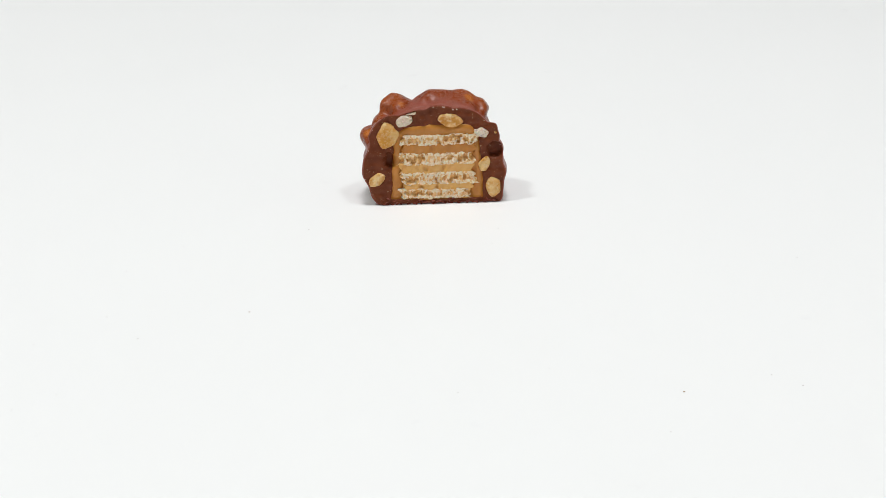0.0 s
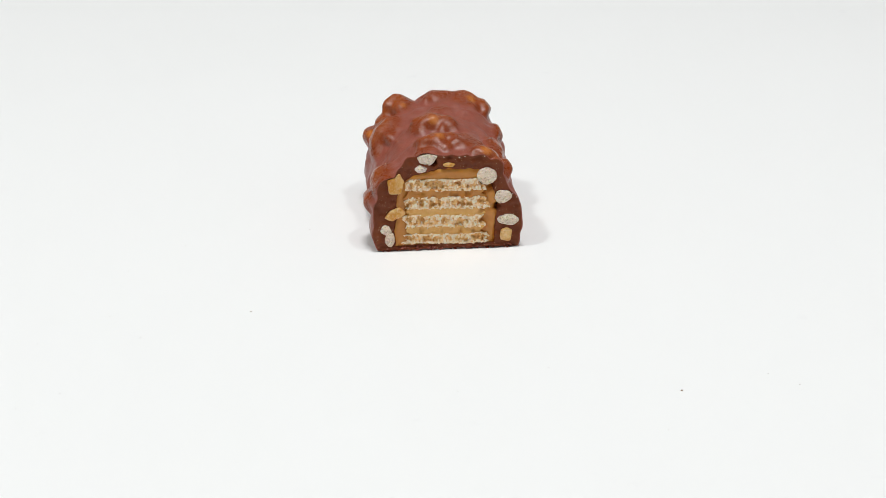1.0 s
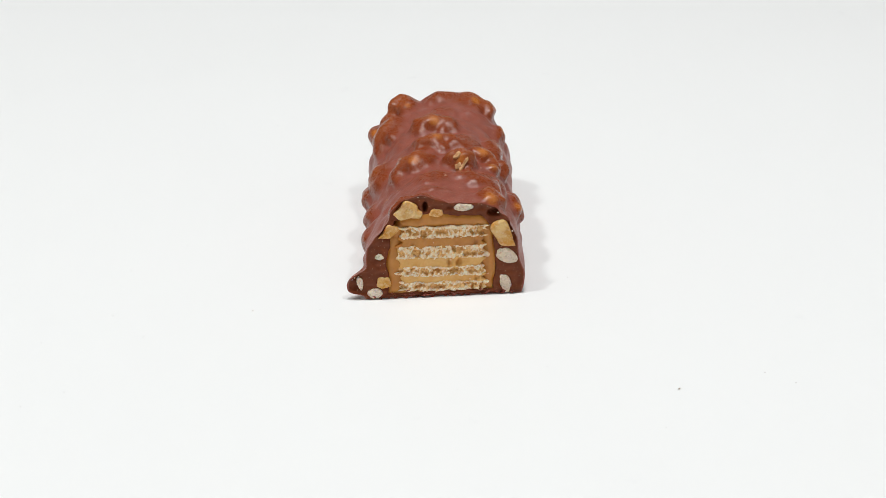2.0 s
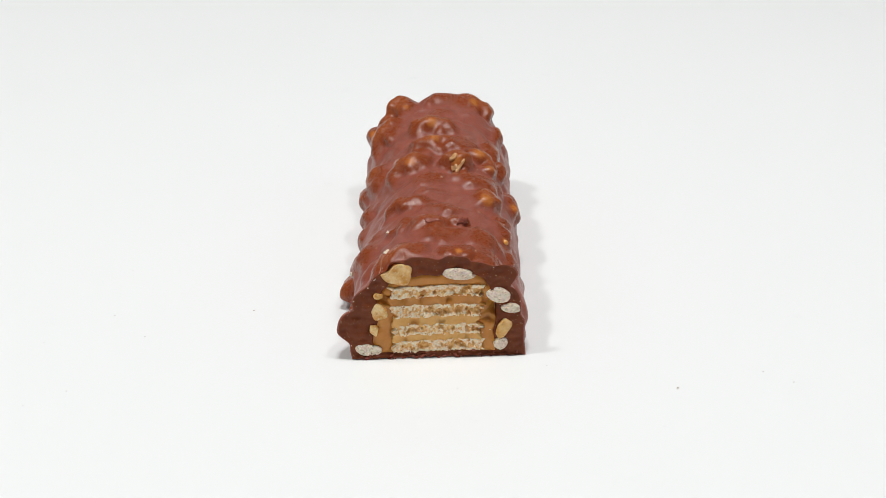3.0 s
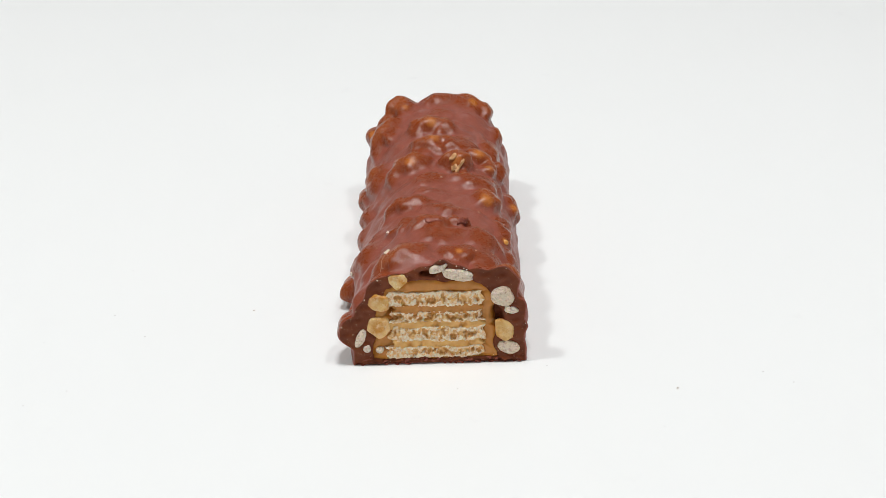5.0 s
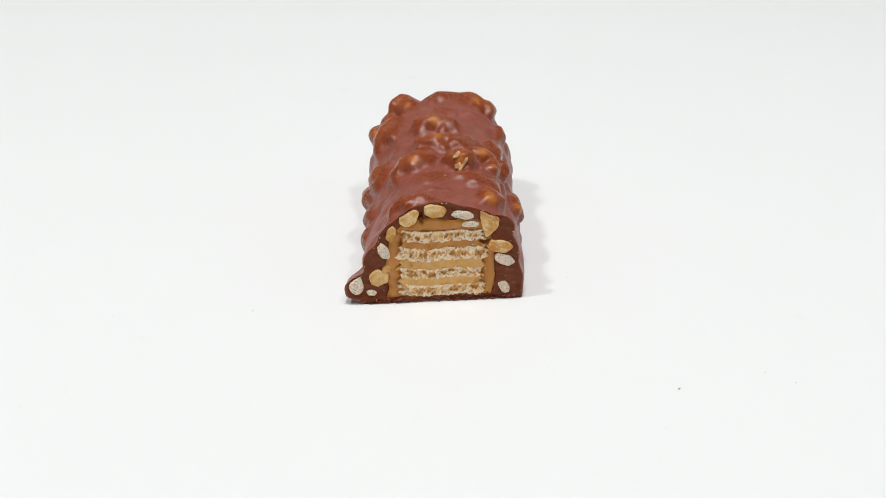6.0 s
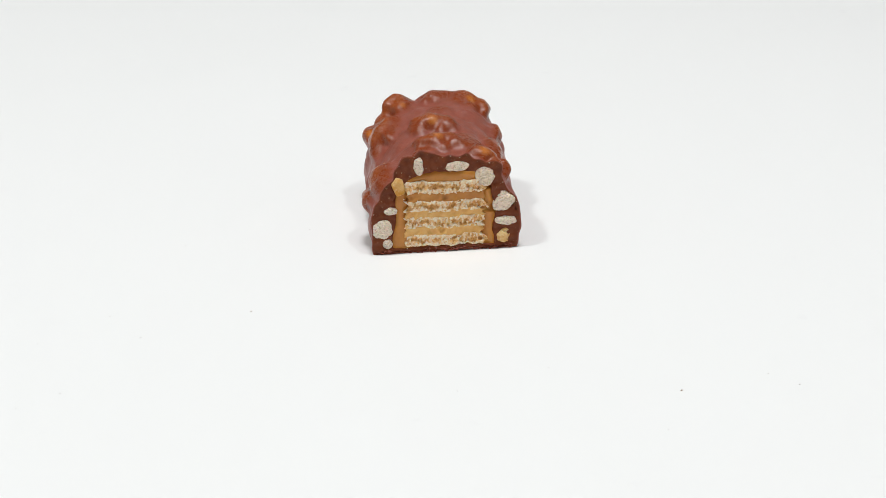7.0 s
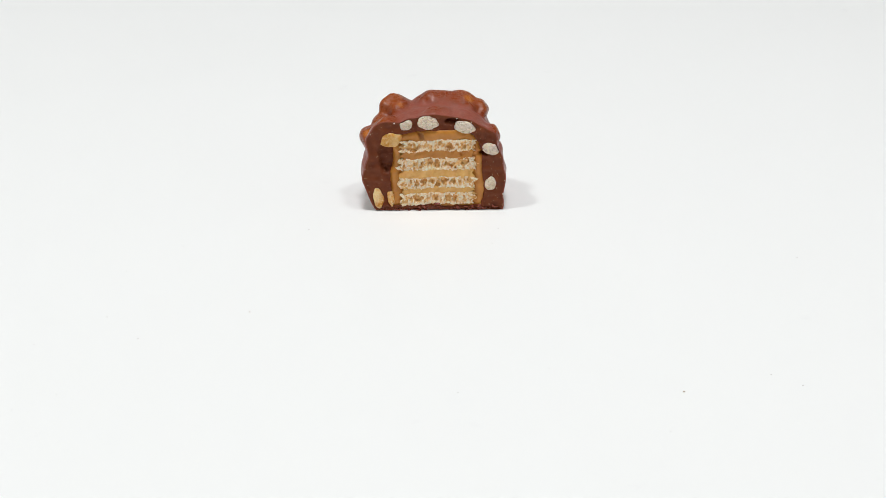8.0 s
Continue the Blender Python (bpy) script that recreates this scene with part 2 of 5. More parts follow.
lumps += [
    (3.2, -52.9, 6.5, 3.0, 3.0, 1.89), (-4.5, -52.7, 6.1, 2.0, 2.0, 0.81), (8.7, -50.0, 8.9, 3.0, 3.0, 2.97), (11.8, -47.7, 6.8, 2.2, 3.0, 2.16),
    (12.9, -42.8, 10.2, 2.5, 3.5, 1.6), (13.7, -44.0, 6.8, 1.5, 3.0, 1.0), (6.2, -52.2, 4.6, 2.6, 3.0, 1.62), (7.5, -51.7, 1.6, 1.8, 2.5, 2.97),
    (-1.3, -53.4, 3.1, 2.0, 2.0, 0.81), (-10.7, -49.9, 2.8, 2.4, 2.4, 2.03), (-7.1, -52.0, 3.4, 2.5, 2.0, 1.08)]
# hollows in the shell: place, reach along x, y and z, depth
pockets = [(9.2, -47.6, 10.9, 2.4, 1.7, 1.1, 4.6), (4.6, -29.5, 19.0, 1.2, 0.7, 0.9, 0.8), (-14.6, -39.5, 8.0, 2.2, 1.6, 1.4, 1.5)]
inside = {}
inside[0] = [
    ("puff", -6.7, 22.4, 1.8, 2.2, 0), ("puff", -5.9, 20.0, 2.5, 1.5, -20), ("puff", -7.1, 18.0, 3.6, 2.5, 25), ("nut", 2.0, 18.1, 4.8, 3.2, -15),
    ("nut", -10.5, 14.9, 4.5, 5.0, 0), ("nut", -12.7, 5.7, 3.9, 2.3, 40), ("puff", 8.5, 15.2, 3.2, 2.0, -15), ("nut", 9.3, 8.5, 2.3, 3.5, -20),
    ("nut", 11.0, 3.5, 3.3, 4.8, 10), ("hole", 11.3, 11.5, 3.2, 3.3, 0), ("hole", -10.1, 9.7, 2.1, 3.3, 0),]
inside[1] = [
    ("puff", -6.6, 18.3, 2.5, 2.5, 0), ("puff", -2.2, 18.7, 4.3, 2.9, 0), ("puff", 5.1, 17.7, 4.5, 2.5, -15), ("nut", -9.5, 15.2, 4.7, 3.0, 10),
    ("puff", 10.5, 13.1, 4.1, 2.5, -15), ("puff", 10.4, 5.7, 2.3, 3.0, 0), ("nut", -12.3, 2.8, 2.1, 4.8, 15), ("nut", -9.7, 2.6, 1.4, 3.5, 5),
    ("hole", -10.5, 11.4, 2.9, 6.2, 0), ("hole", 9.2, 12.4, 1.8, 1.2, 0), ("hole", 2.6, 19.1, 2.7, 1.0, 0), ("hole", -3.6, 15.9, 1.1, 1.0, 0),]
inside[2] = [
    ("nut", -9.1, 16.7, 4.7, 3.9, 10), ("nut", -10.5, 13.7, 4.3, 2.5, 5), ("nut", -10.0, 10.3, 2.5, 1.7, -10), ("hole", -10.6, 8.3, 2.7, 3.7, 0),
    ("puff", -10.4, 5.3, 2.3, 2.7, 0), ("puff", -1.7, 19.3, 2.7, 1.2, 0), ("puff", -3.0, 17.4, 3.1, 2.2, 30), ("puff", 4.1, 18.2, 4.0, 2.4, -25),
    ("hole", -0.4, 19.5, 2.4, 0.7, -20), ("puff", 10.6, 5.4, 2.5, 4.7, 8), ("hole", 11.6, 0.9, 2.8, 1.8, 0),]
inside[3] = [
    ("nut", -9.5, 16.9, 4.9, 3.4, 20), ("nut", -10.3, 13.1, 4.3, 3.4, 30), ("nut", -10.7, 9.1, 3.8, 3.2, 0), ("puff", -10.2, 5.8, 2.9, 5.0, -30),
    ("nut", -10.5, 2.2, 2.0, 2.0, 0), ("puff", -2.0, 18.8, 4.4, 2.7, 10), ("puff", 4.0, 18.7, 2.7, 2.2, -20), ("puff", 10.4, 5.5, 2.5, 5.7, 5),
    ("puff", 11.9, 6.7, 1.6, 3.0, 20), ("nut", 11.2, 1.2, 2.7, 1.3, 0), ("hole", -8.3, 15.0, 1.3, 1.2, 0), ("hole", -9.2, 11.7, 2.0, 1.0, 0),]
inside[4] = [
    ("nut", -0.8, 20.5, 4.4, 3.1, -10), ("puff", -1.6, 17.7, 4.2, 2.2, -5), ("nut", -9.1, 15.9, 1.3, 3.4, 0), ("nut", -9.7, 13.2, 3.3, 2.4, 10),
    ("hole", -8.3, 13.8, 0.9, 2.2, 0), ("nut", -10.3, 9.2, 3.1, 3.2, 30), ("hole", -10.1, 10.6, 2.2, 1.5, 0), ("nut", -10.6, 2.1, 2.5, 3.2, 0),
    ("puff", 10.3, 7.3, 2.7, 4.5, 20), ("nut", 7.6, 16.0, 1.8, 3.7, 10), ("hole", 11.7, 6.0, 1.6, 2.7, 0), ("hole", 2.0, 17.8, 4.4, 0.7, 0),
    ("nut", 11.2, 1.5, 3.0, 1.2, 0),]
inside[5] = [
    ("nut", -2.9, 18.7, 3.1, 3.9, -10), ("puff", 2.7, 17.2, 4.0, 2.2, 5), ("hole", -1.7, 16.0, 3.1, 1.5, 0), ("nut", -10.3, 15.3, 2.4, 1.9, -15),
    ("nut", -7.7, 15.5, 1.8, 1.5, 0), ("nut", -9.6, 13.2, 2.9, 1.5, 0), ("hole", -10.2, 11.4, 3.3, 2.4, 0), ("nut", -9.8, 8.5, 1.8, 2.7, 0),
    ("puff", -12.6, 3.8, 3.4, 3.2, 0), ("nut", -11.2, 2.2, 2.3, 2.2, 0), ("nut", 12.2, 8.4, 4.7, 5.4, -20), ("nut", 11.6, 4.1, 3.6, 2.7, -10),
    ("nut", 8.0, 14.4, 1.6, 2.7, 30), ("hole", 11.0, 1.3, 3.4, 1.7, 0),]
inside[6] = [
    ("nut", -9.2, 14.7, 4.6, 3.6, 15), ("puff", -11.4, 11.5, 5.1, 2.4, 5), ("nut", -10.6, 8.8, 2.0, 2.7, 0), ("hole", -10.4, 7.2, 2.2, 3.9, 0),
    ("puff", -13.1, 4.0, 3.1, 3.7, 0), ("nut", -11.6, 2.4, 2.5, 2.2, 0), ("nut", -1.7, 16.5, 2.6, 1.9, -30), ("puff", 2.5, 17.1, 2.6, 1.9, 0),
    ("nut", 11.8, 7.7, 4.7, 4.9, -10), ("nut", 11.4, 4.3, 3.1, 3.0, 0), ("puff", 11.3, 1.6, 4.3, 2.2, 0), ("hole", 8.2, 7.2, 1.3, 3.2, 0),
    ("hole", -3.2, 16.8, 1.5, 1.4, 0), ("nut", 8.9, 12.5, 1.1, 1.2, 0),]
inside[7] = [
    ("nut", 4.7, 17.8, 6.8, 3.6, -12), ("nut", -2.4, 17.1, 3.9, 2.2, 10), ("puff", -11.0, 13.9, 3.9, 1.7, 0), ("puff", -11.1, 12.3, 2.6, 1.4, 0),
    ("nut", -10.6, 10.4, 2.4, 1.7, 0), ("nut", -13.6, 6.7, 4.9, 4.1, -5), ("puff", 8.3, 14.2, 2.4, 4.6, 10), ("puff", 9.0, 7.9, 2.9, 4.9, 15),
    ("puff", 10.4, 5.3, 2.4, 2.7, 0), ("puff", 10.7, 1.4, 3.1, 1.2, 0), ("nut", 12.9, 6.0, 1.6, 2.0, 0), ("puff", -10.7, 8.0, 1.1, 3.1, 0),
    ("hole", 6.4, 15.3, 2.8, 1.0, 0), ("hole", -1.6, 15.9, 1.1, 1.0, 0),]
inside[8] = [
    ("puff", -11.7, 13.4, 3.9, 3.1, 0), ("nut", -13.3, 7.2, 4.4, 4.1, -10), ("hole", -9.9, 10.6, 1.3, 3.1, 0), ("nut", -10.5, 10.6, 1.1, 2.4, 0),
    ("nut", 2.6, 18.2, 7.1, 2.9, 8), ("nut", -1.9, 18.2, 2.6, 2.4, 0), ("nut", -2.1, 16.3, 1.7, 1.0, 0), ("hole", -1.4, 16.9, 1.7, 1.9, 0),
    ("hole", 5.5, 15.9, 2.2, 1.2, 0), ("puff", 8.1, 14.6, 2.2, 3.3, 10), ("puff", 8.9, 8.7, 2.6, 4.1, 35), ("puff", 10.2, 5.2, 3.5, 2.9, -20),
    ("hole", 8.1, 7.1, 1.3, 1.5, 0), ("puff", -12.5, 1.8, 1.1, 1.0, 0),]
inside[9] = [
    ("puff", -7.6, 15.7, 3.2, 2.8, 35), ("nut", -3.4, 18.4, 3.7, 2.4, 20), ("nut", 0.1, 19.8, 3.6, 1.2, 5), ("nut", 0.1, 17.8, 3.2, 1.7, 10),
    ("nut", -3.7, 16.5, 3.2, 1.2, 0), ("nut", 4.4, 16.9, 4.3, 1.7, -20), ("hole", 6.1, 16.3, 1.7, 0.9, 0), ("puff", 7.9, 15.1, 1.5, 3.8, 15),
    ("puff", 8.6, 8.3, 1.3, 4.6, 15), ("puff", 10.4, 5.4, 3.3, 3.1, -35), ("puff", 11.2, 1.8, 2.4, 2.4, 0), ("hole", 10.1, 9.9, 1.3, 1.9, 0),
    ("hole", -9.9, 10.3, 1.5, 4.8, 0), ("puff", -10.7, 13.0, 2.4, 1.9, 0), ("nut", -11.9, 8.0, 2.6, 2.9, 0), ("hole", -12.9, 10.4, 2.8, 2.1, 0),
    ("nut", -12.8, 3.3, 2.6, 1.7, 30),]
inside[10] = [
    ("nut", 0.3, 18.9, 5.3, 5.2, -5), ("puff", -7.5, 16.6, 3.0, 3.0, 35), ("hole", -3.6, 18.4, 2.6, 1.9, 0), ("nut", -10.8, 11.5, 4.5, 4.7, 20),
    ("hole", -10.9, 7.3, 1.1, 1.9, 40), ("puff", -11.2, 3.8, 2.2, 4.3, 10), ("nut", -13.3, 6.0, 1.5, 1.2, 0), ("hole", 4.3, 16.1, 3.9, 1.2, 0),
    ("puff", 9.8, 10.8, 2.6, 3.3, -30), ("nut", 8.5, 10.0, 1.5, 3.6, 10), ("hole", 7.8, 12.9, 1.9, 2.1, 0), ("hole", 7.8, 8.6, 1.3, 1.2, 0),
    ("puff", 10.4, 6.2, 3.3, 2.4, -25), ("puff", 11.3, 3.0, 2.4, 2.6, 0),]
inside[11] = [
    ("puff", -5.5, 17.7, 3.6, 3.0, 10), ("nut", -0.2, 18.1, 4.2, 3.0, 5), ("hole", -2.9, 18.2, 0.8, 1.6, 0), ("nut", -10.5, 11.4, 3.2, 4.5, -20),
    ("nut", -10.5, 7.9, 2.2, 2.1, 30), ("nut", -13.0, 3.7, 2.8, 1.9, 40), ("puff", -10.8, 3.5, 1.5, 3.3, 0), ("hole", 4.6, 15.9, 1.5, 0.7, 0),
    ("puff", 9.7, 14.2, 3.6, 3.5, 35), ("puff", 10.4, 9.5, 4.8, 3.3, -20), ("hole", 8.5, 8.1, 1.7, 1.4, 20), ("puff", 11.1, 3.0, 3.1, 2.9, -25),]
inside[12] = [
    ("puff", -4.1, 19.3, 4.0, 4.2, 10), ("puff", -5.2, 16.6, 2.3, 1.6, 0), ("nut", -10.0, 13.9, 3.2, 4.6, 5), ("nut", -10.3, 7.6, 3.9, 2.3, 30),
    ("puff", -11.9, 4.4, 2.1, 2.1, 0), ("puff", -11.2, 2.4, 1.9, 3.1, 0), ("puff", 7.3, 14.8, 3.8, 3.5, -30), ("puff", 10.4, 10.5, 3.4, 2.8, 0),
    ("puff", 11.3, 5.8, 4.5, 2.4, -10), ("nut", 11.1, 2.6, 2.6, 2.9, 0), ("hole", 7.8, 12.7, 1.3, 2.3, 0), ("hole", -2.9, 17.8, 1.5, 1.2, 0),
    ("hole", 9.1, 8.6, 1.1, 1.4, 0), ("nut", 0.1, 17.3, 2.7, 0.9, 0),]
inside[13] = [
    ("puff", -5.4, 17.6, 2.1, 3.7, 10), ("puff", 1.8, 17.2, 5.1, 2.1, 3), ("puff", 7.2, 15.0, 3.8, 4.0, -40), ("nut", -9.3, 13.8, 2.5, 3.7, 10),
    ("puff", -12.4, 5.1, 4.3, 4.0, 20), ("puff", -11.4, 2.1, 1.9, 2.1, 0), ("puff", -10.7, 8.8, 2.6, 1.6, 0), ("puff", 10.9, 9.5, 4.9, 3.1, 20),
    ("puff", 11.3, 5.7, 4.3, 1.9, -5), ("nut", 10.7, 2.4, 2.2, 2.6, 0), ("hole", 7.7, 12.9, 1.1, 1.9, 0), ("hole", 7.9, 8.5, 1.1, 1.9, 0),]
inside[14] = [
    ("nut", -8.0, 15.0, 3.4, 2.3, 35), ("nut", -1.8, 16.4, 3.8, 1.2, 5), ("puff", 1.9, 16.4, 4.2, 2.1, 0), ("hole", -4.5, 17.6, 3.1, 1.8, 0),
    ("hole", 2.4, 18.4, 2.1, 1.4, 0), ("hole", 6.2, 16.5, 2.5, 3.0, 0), ("puff", 8.7, 14.6, 4.2, 4.2, 0), ("puff", 9.4, 10.2, 1.9, 4.0, 0),
    ("puff", 10.6, 7.0, 3.6, 3.8, 30), ("puff", 11.5, 4.3, 4.7, 2.1, 5), ("puff", -10.6, 8.9, 3.6, 2.6, 20), ("nut", -10.7, 7.1, 2.1, 1.9, 20),
    ("hole", -13.3, 3.3, 2.3, 2.8, 0), ("puff", -12.6, 5.2, 1.9, 1.6, 0), ("nut", -9.4, 3.1, 2.6, 1.6, -40), ("hole", 7.9, 12.4, 1.3, 1.4, 0),]
inside[15] = [
    ("nut", 6.6, 17.6, 6.5, 6.2, 5), ("nut", -5.7, 18.9, 2.7, 1.8, 0), ("puff", -8.2, 16.1, 2.5, 2.3, 10), ("nut", -2.6, 16.5, 2.9, 2.7, 0),
    ("hole", -5.6, 17.0, 4.2, 1.4, 0), ("puff", -10.2, 12.8, 2.1, 3.9, 0), ("nut", -12.3, 7.0, 3.4, 2.5, 0), ("puff", -13.7, 3.9, 3.4, 2.6, 35),
    ("nut", -10.2, 2.2, 4.7, 5.1, 25), ("hole", 5.6, 14.9, 4.2, 1.2, -20), ("puff", 9.1, 10.7, 1.7, 3.0, 0), ("puff", 10.2, 7.5, 3.4, 2.3, 30),
    ("hole", 8.9, 8.6, 2.6, 1.6, 0), ("puff", 11.1, 4.8, 4.3, 1.6, 10), ("puff", 12.4, 1.2, 5.0, 2.6, -5), ("nut", 10.4, 3.3, 3.9, 0.9, 0),]
inside[16] = [
    ("nut", -7.5, 16.4, 3.7, 4.1, 20), ("nut", -2.4, 16.8, 3.9, 2.3, 0), ("hole", -5.3, 16.6, 1.0, 1.6, 0), ("puff", 3.4, 20.2, 1.2, 2.0, 0),
    ("nut", 5.8, 16.3, 4.2, 3.0, -30), ("nut", 8.3, 17.6, 3.1, 1.8, 30), ("hole", 7.6, 14.8, 2.5, 1.6, -30), ("puff", -10.3, 12.1, 2.9, 5.0, 0),
    ("nut", -9.6, 2.4, 2.7, 3.5, 20), ("puff", -14.0, 4.4, 3.4, 2.1, 30), ("nut", 12.0, 11.4, 3.8, 3.2, 10), ("nut", 9.5, 10.2, 3.0, 2.3, 20),
    ("hole", 9.9, 7.6, 3.8, 3.0, 0), ("puff", 9.4, 7.3, 1.7, 1.6, 30), ("nut", 10.5, 3.8, 4.3, 1.2, -20), ("puff", 12.7, 1.2, 3.9, 1.6, -3),]
inside[17] = [
    ("nut", 3.4, 19.1, 2.7, 4.3, -3), ("nut", -2.2, 17.3, 3.1, 2.7, -30), ("nut", -7.7, 15.8, 2.7, 2.5, 15), ("puff", -10.2, 12.5, 2.1, 3.9, 5),
    ("nut", 7.2, 16.3, 2.7, 1.1, 10), ("nut", 7.6, 14.6, 2.9, 1.8, 0), ("hole", 5.5, 14.7, 2.5, 1.6, 0), ("nut", 10.6, 11.1, 5.9, 4.1, 5),
    ("hole", 7.9, 13.2, 0.8, 1.8, 0), ("puff", 9.8, 7.6, 4.2, 1.6, 5), ("nut", 11.0, 5.2, 4.7, 2.8, -15), ("nut", 11.0, 1.3, 3.2, 3.3, 0),
    ("nut", -10.9, 8.4, 3.5, 1.6, 25), ("hole", -12.0, 7.7, 2.1, 1.4, 0), ("nut", -12.0, 5.9, 3.1, 1.4, 40), ("nut", -12.9, 3.4, 1.3, 3.4, -10),]
inside[18] = [
    ("nut", 3.4, 20.0, 2.7, 5.4, -5), ("nut", -2.3, 17.7, 2.9, 2.9, 0), ("nut", -8.1, 15.8, 2.3, 2.9, 0), ("puff", -11.5, 12.2, 3.7, 2.0, 0),
    ("nut", -11.5, 7.3, 3.1, 1.8, 20), ("nut", -11.3, 5.7, 3.3, 2.1, 35), ("nut", 11.1, 11.4, 6.1, 4.8, -5), ("nut", 7.8, 15.0, 3.7, 3.2, -30),
    ("puff", 10.1, 8.4, 4.4, 1.6, 0), ("nut", 11.8, 5.6, 4.8, 3.0, -15), ("nut", 11.7, 2.2, 3.8, 3.0, 10), ("hole", 4.3, 15.3, 3.9, 1.8, 0),
    ("hole", 8.6, 5.5, 2.3, 3.5, 0),]
inside[19] = [
    ("nut", 4.4, 18.1, 4.1, 4.7, -35), ("nut", 0.2, 17.6, 3.7, 1.8, 5), ("puff", -3.0, 18.2, 1.8, 1.6, 0), ("nut", -5.0, 16.2, 4.7, 2.2, 15),
    ("nut", -10.6, 14.7, 4.3, 2.2, 5), ("puff", -11.1, 11.6, 5.1, 3.1, 0), ("nut", -10.7, 9.3, 2.9, 1.6, 0), ("nut", -10.3, 5.4, 2.7, 2.5, 0),
    ("puff", -12.1, 2.3, 2.5, 4.8, -35), ("nut", 9.0, 15.1, 5.3, 2.3, -10), ("nut", 9.5, 12.7, 3.9, 3.6, 10), ("puff", 10.2, 5.7, 2.5, 4.8, 10),
    ("nut", 12.4, 1.9, 4.6, 2.1, -8), ("hole", 8.7, 8.6, 1.5, 1.1, 0), ("hole", 9.0, 2.1, 1.4, 1.5, 0), ("hole", 7.8, 11.1, 1.0, 1.8, 0),]
inside[20] = [
    ("puff", -2.8, 17.6, 2.2, 1.6, 20), ("nut", 0.3, 17.9, 1.8, 1.1, 0), ("nut", 0.8, 16.5, 2.8, 1.3, 0), ("nut", -11.7, 14.6, 2.6, 2.0, 35),
    ("nut", -9.5, 13.9, 2.8, 2.4, 40), ("puff", -11.1, 11.5, 3.9, 2.5, 0), ("nut", -11.2, 7.3, 4.1, 4.5, -15), ("puff", -12.5, 2.8, 2.1, 3.8, -40),
    ("nut", 9.2, 14.9, 3.7, 2.0, -15), ("hole", 7.6, 12.3, 0.9, 1.7, 0), ("hole", 9.5, 11.5, 2.1, 2.7, 0), ("puff", 9.4, 5.6, 1.7, 4.1, 10),
    ("nut", 10.0, 1.9, 2.1, 3.0, 20), ("hole", 12.8, 2.5, 2.1, 2.5, 0), ("hole", -8.3, 2.9, 1.4, 1.0, 0),]
inside[21] = [
    ("puff", -6.0, 16.3, 3.8, 2.6, 15), ("nut", -2.0, 17.0, 1.8, 3.1, -5), ("puff", 3.5, 16.1, 2.2, 1.6, -20), ("nut", -9.6, 14.2, 3.6, 2.7, -15),
    ("hole", -9.8, 11.6, 1.2, 2.2, 0), ("nut", -10.8, 6.8, 3.7, 2.9, 20), ("puff", -10.4, 9.3, 1.8, 1.6, 10), ("hole", 8.6, 12.3, 0.5, 2.0, 0),
    ("puff", 8.9, 9.3, 1.2, 2.7, 15), ("hole", 9.8, 6.5, 2.3, 3.6, 0), ("nut", 10.3, 1.3, 2.9, 2.3, -15),]
inside[23] = [
    ("nut", -10.7, 12.4, 4.4, 5.7, -15), ("nut", -10.0, 9.6, 2.6, 2.2, -20), ("nut", -11.5, 7.9, 3.8, 2.0, -5), ("nut", -11.7, 3.9, 2.8, 3.1, 10),
    ("puff", -4.9, 16.9, 2.4, 1.5, 15), ("nut", -2.1, 17.6, 1.4, 2.0, -10), ("puff", 3.9, 17.2, 4.6, 2.6, -25), ("puff", 9.2, 9.9, 1.2, 3.3, 10),
    ("nut", 10.6, 4.7, 1.2, 2.9, 10), ("nut", 10.6, 2.5, 1.6, 1.3, 0), ("hole", 10.7, 11.6, 3.0, 0.9, 0),]
inside[24] = [
    ("nut", -7.0, 17.1, 4.3, 4.1, -10), ("nut", -5.5, 16.4, 3.4, 2.2, -10), ("nut", -1.5, 16.3, 2.8, 1.7, 0), ("puff", 3.4, 17.2, 3.8, 1.5, 0),
    ("hole", -3.5, 17.5, 1.0, 1.5, 0), ("nut", -10.5, 13.0, 4.2, 3.0, 5), ("nut", 11.0, 12.0, 5.4, 5.3, 25), ("puff", 11.1, 7.5, 4.4, 2.7, -30),
    ("puff", 11.0, 2.0, 2.0, 4.0, 20), ("nut", -11.1, 3.3, 2.6, 2.4, -20), ("puff", -12.5, 1.2, 3.0, 2.0, 10), ("puff", -15.9, 3.0, 2.6, 3.3, 0),
    ("puff", -11.6, 8.3, 1.8, 1.3, 0), ("hole", -8.5, 14.4, 1.0, 1.3, 0), ("hole", 8.7, 16.1, 2.4, 1.5, -30),]
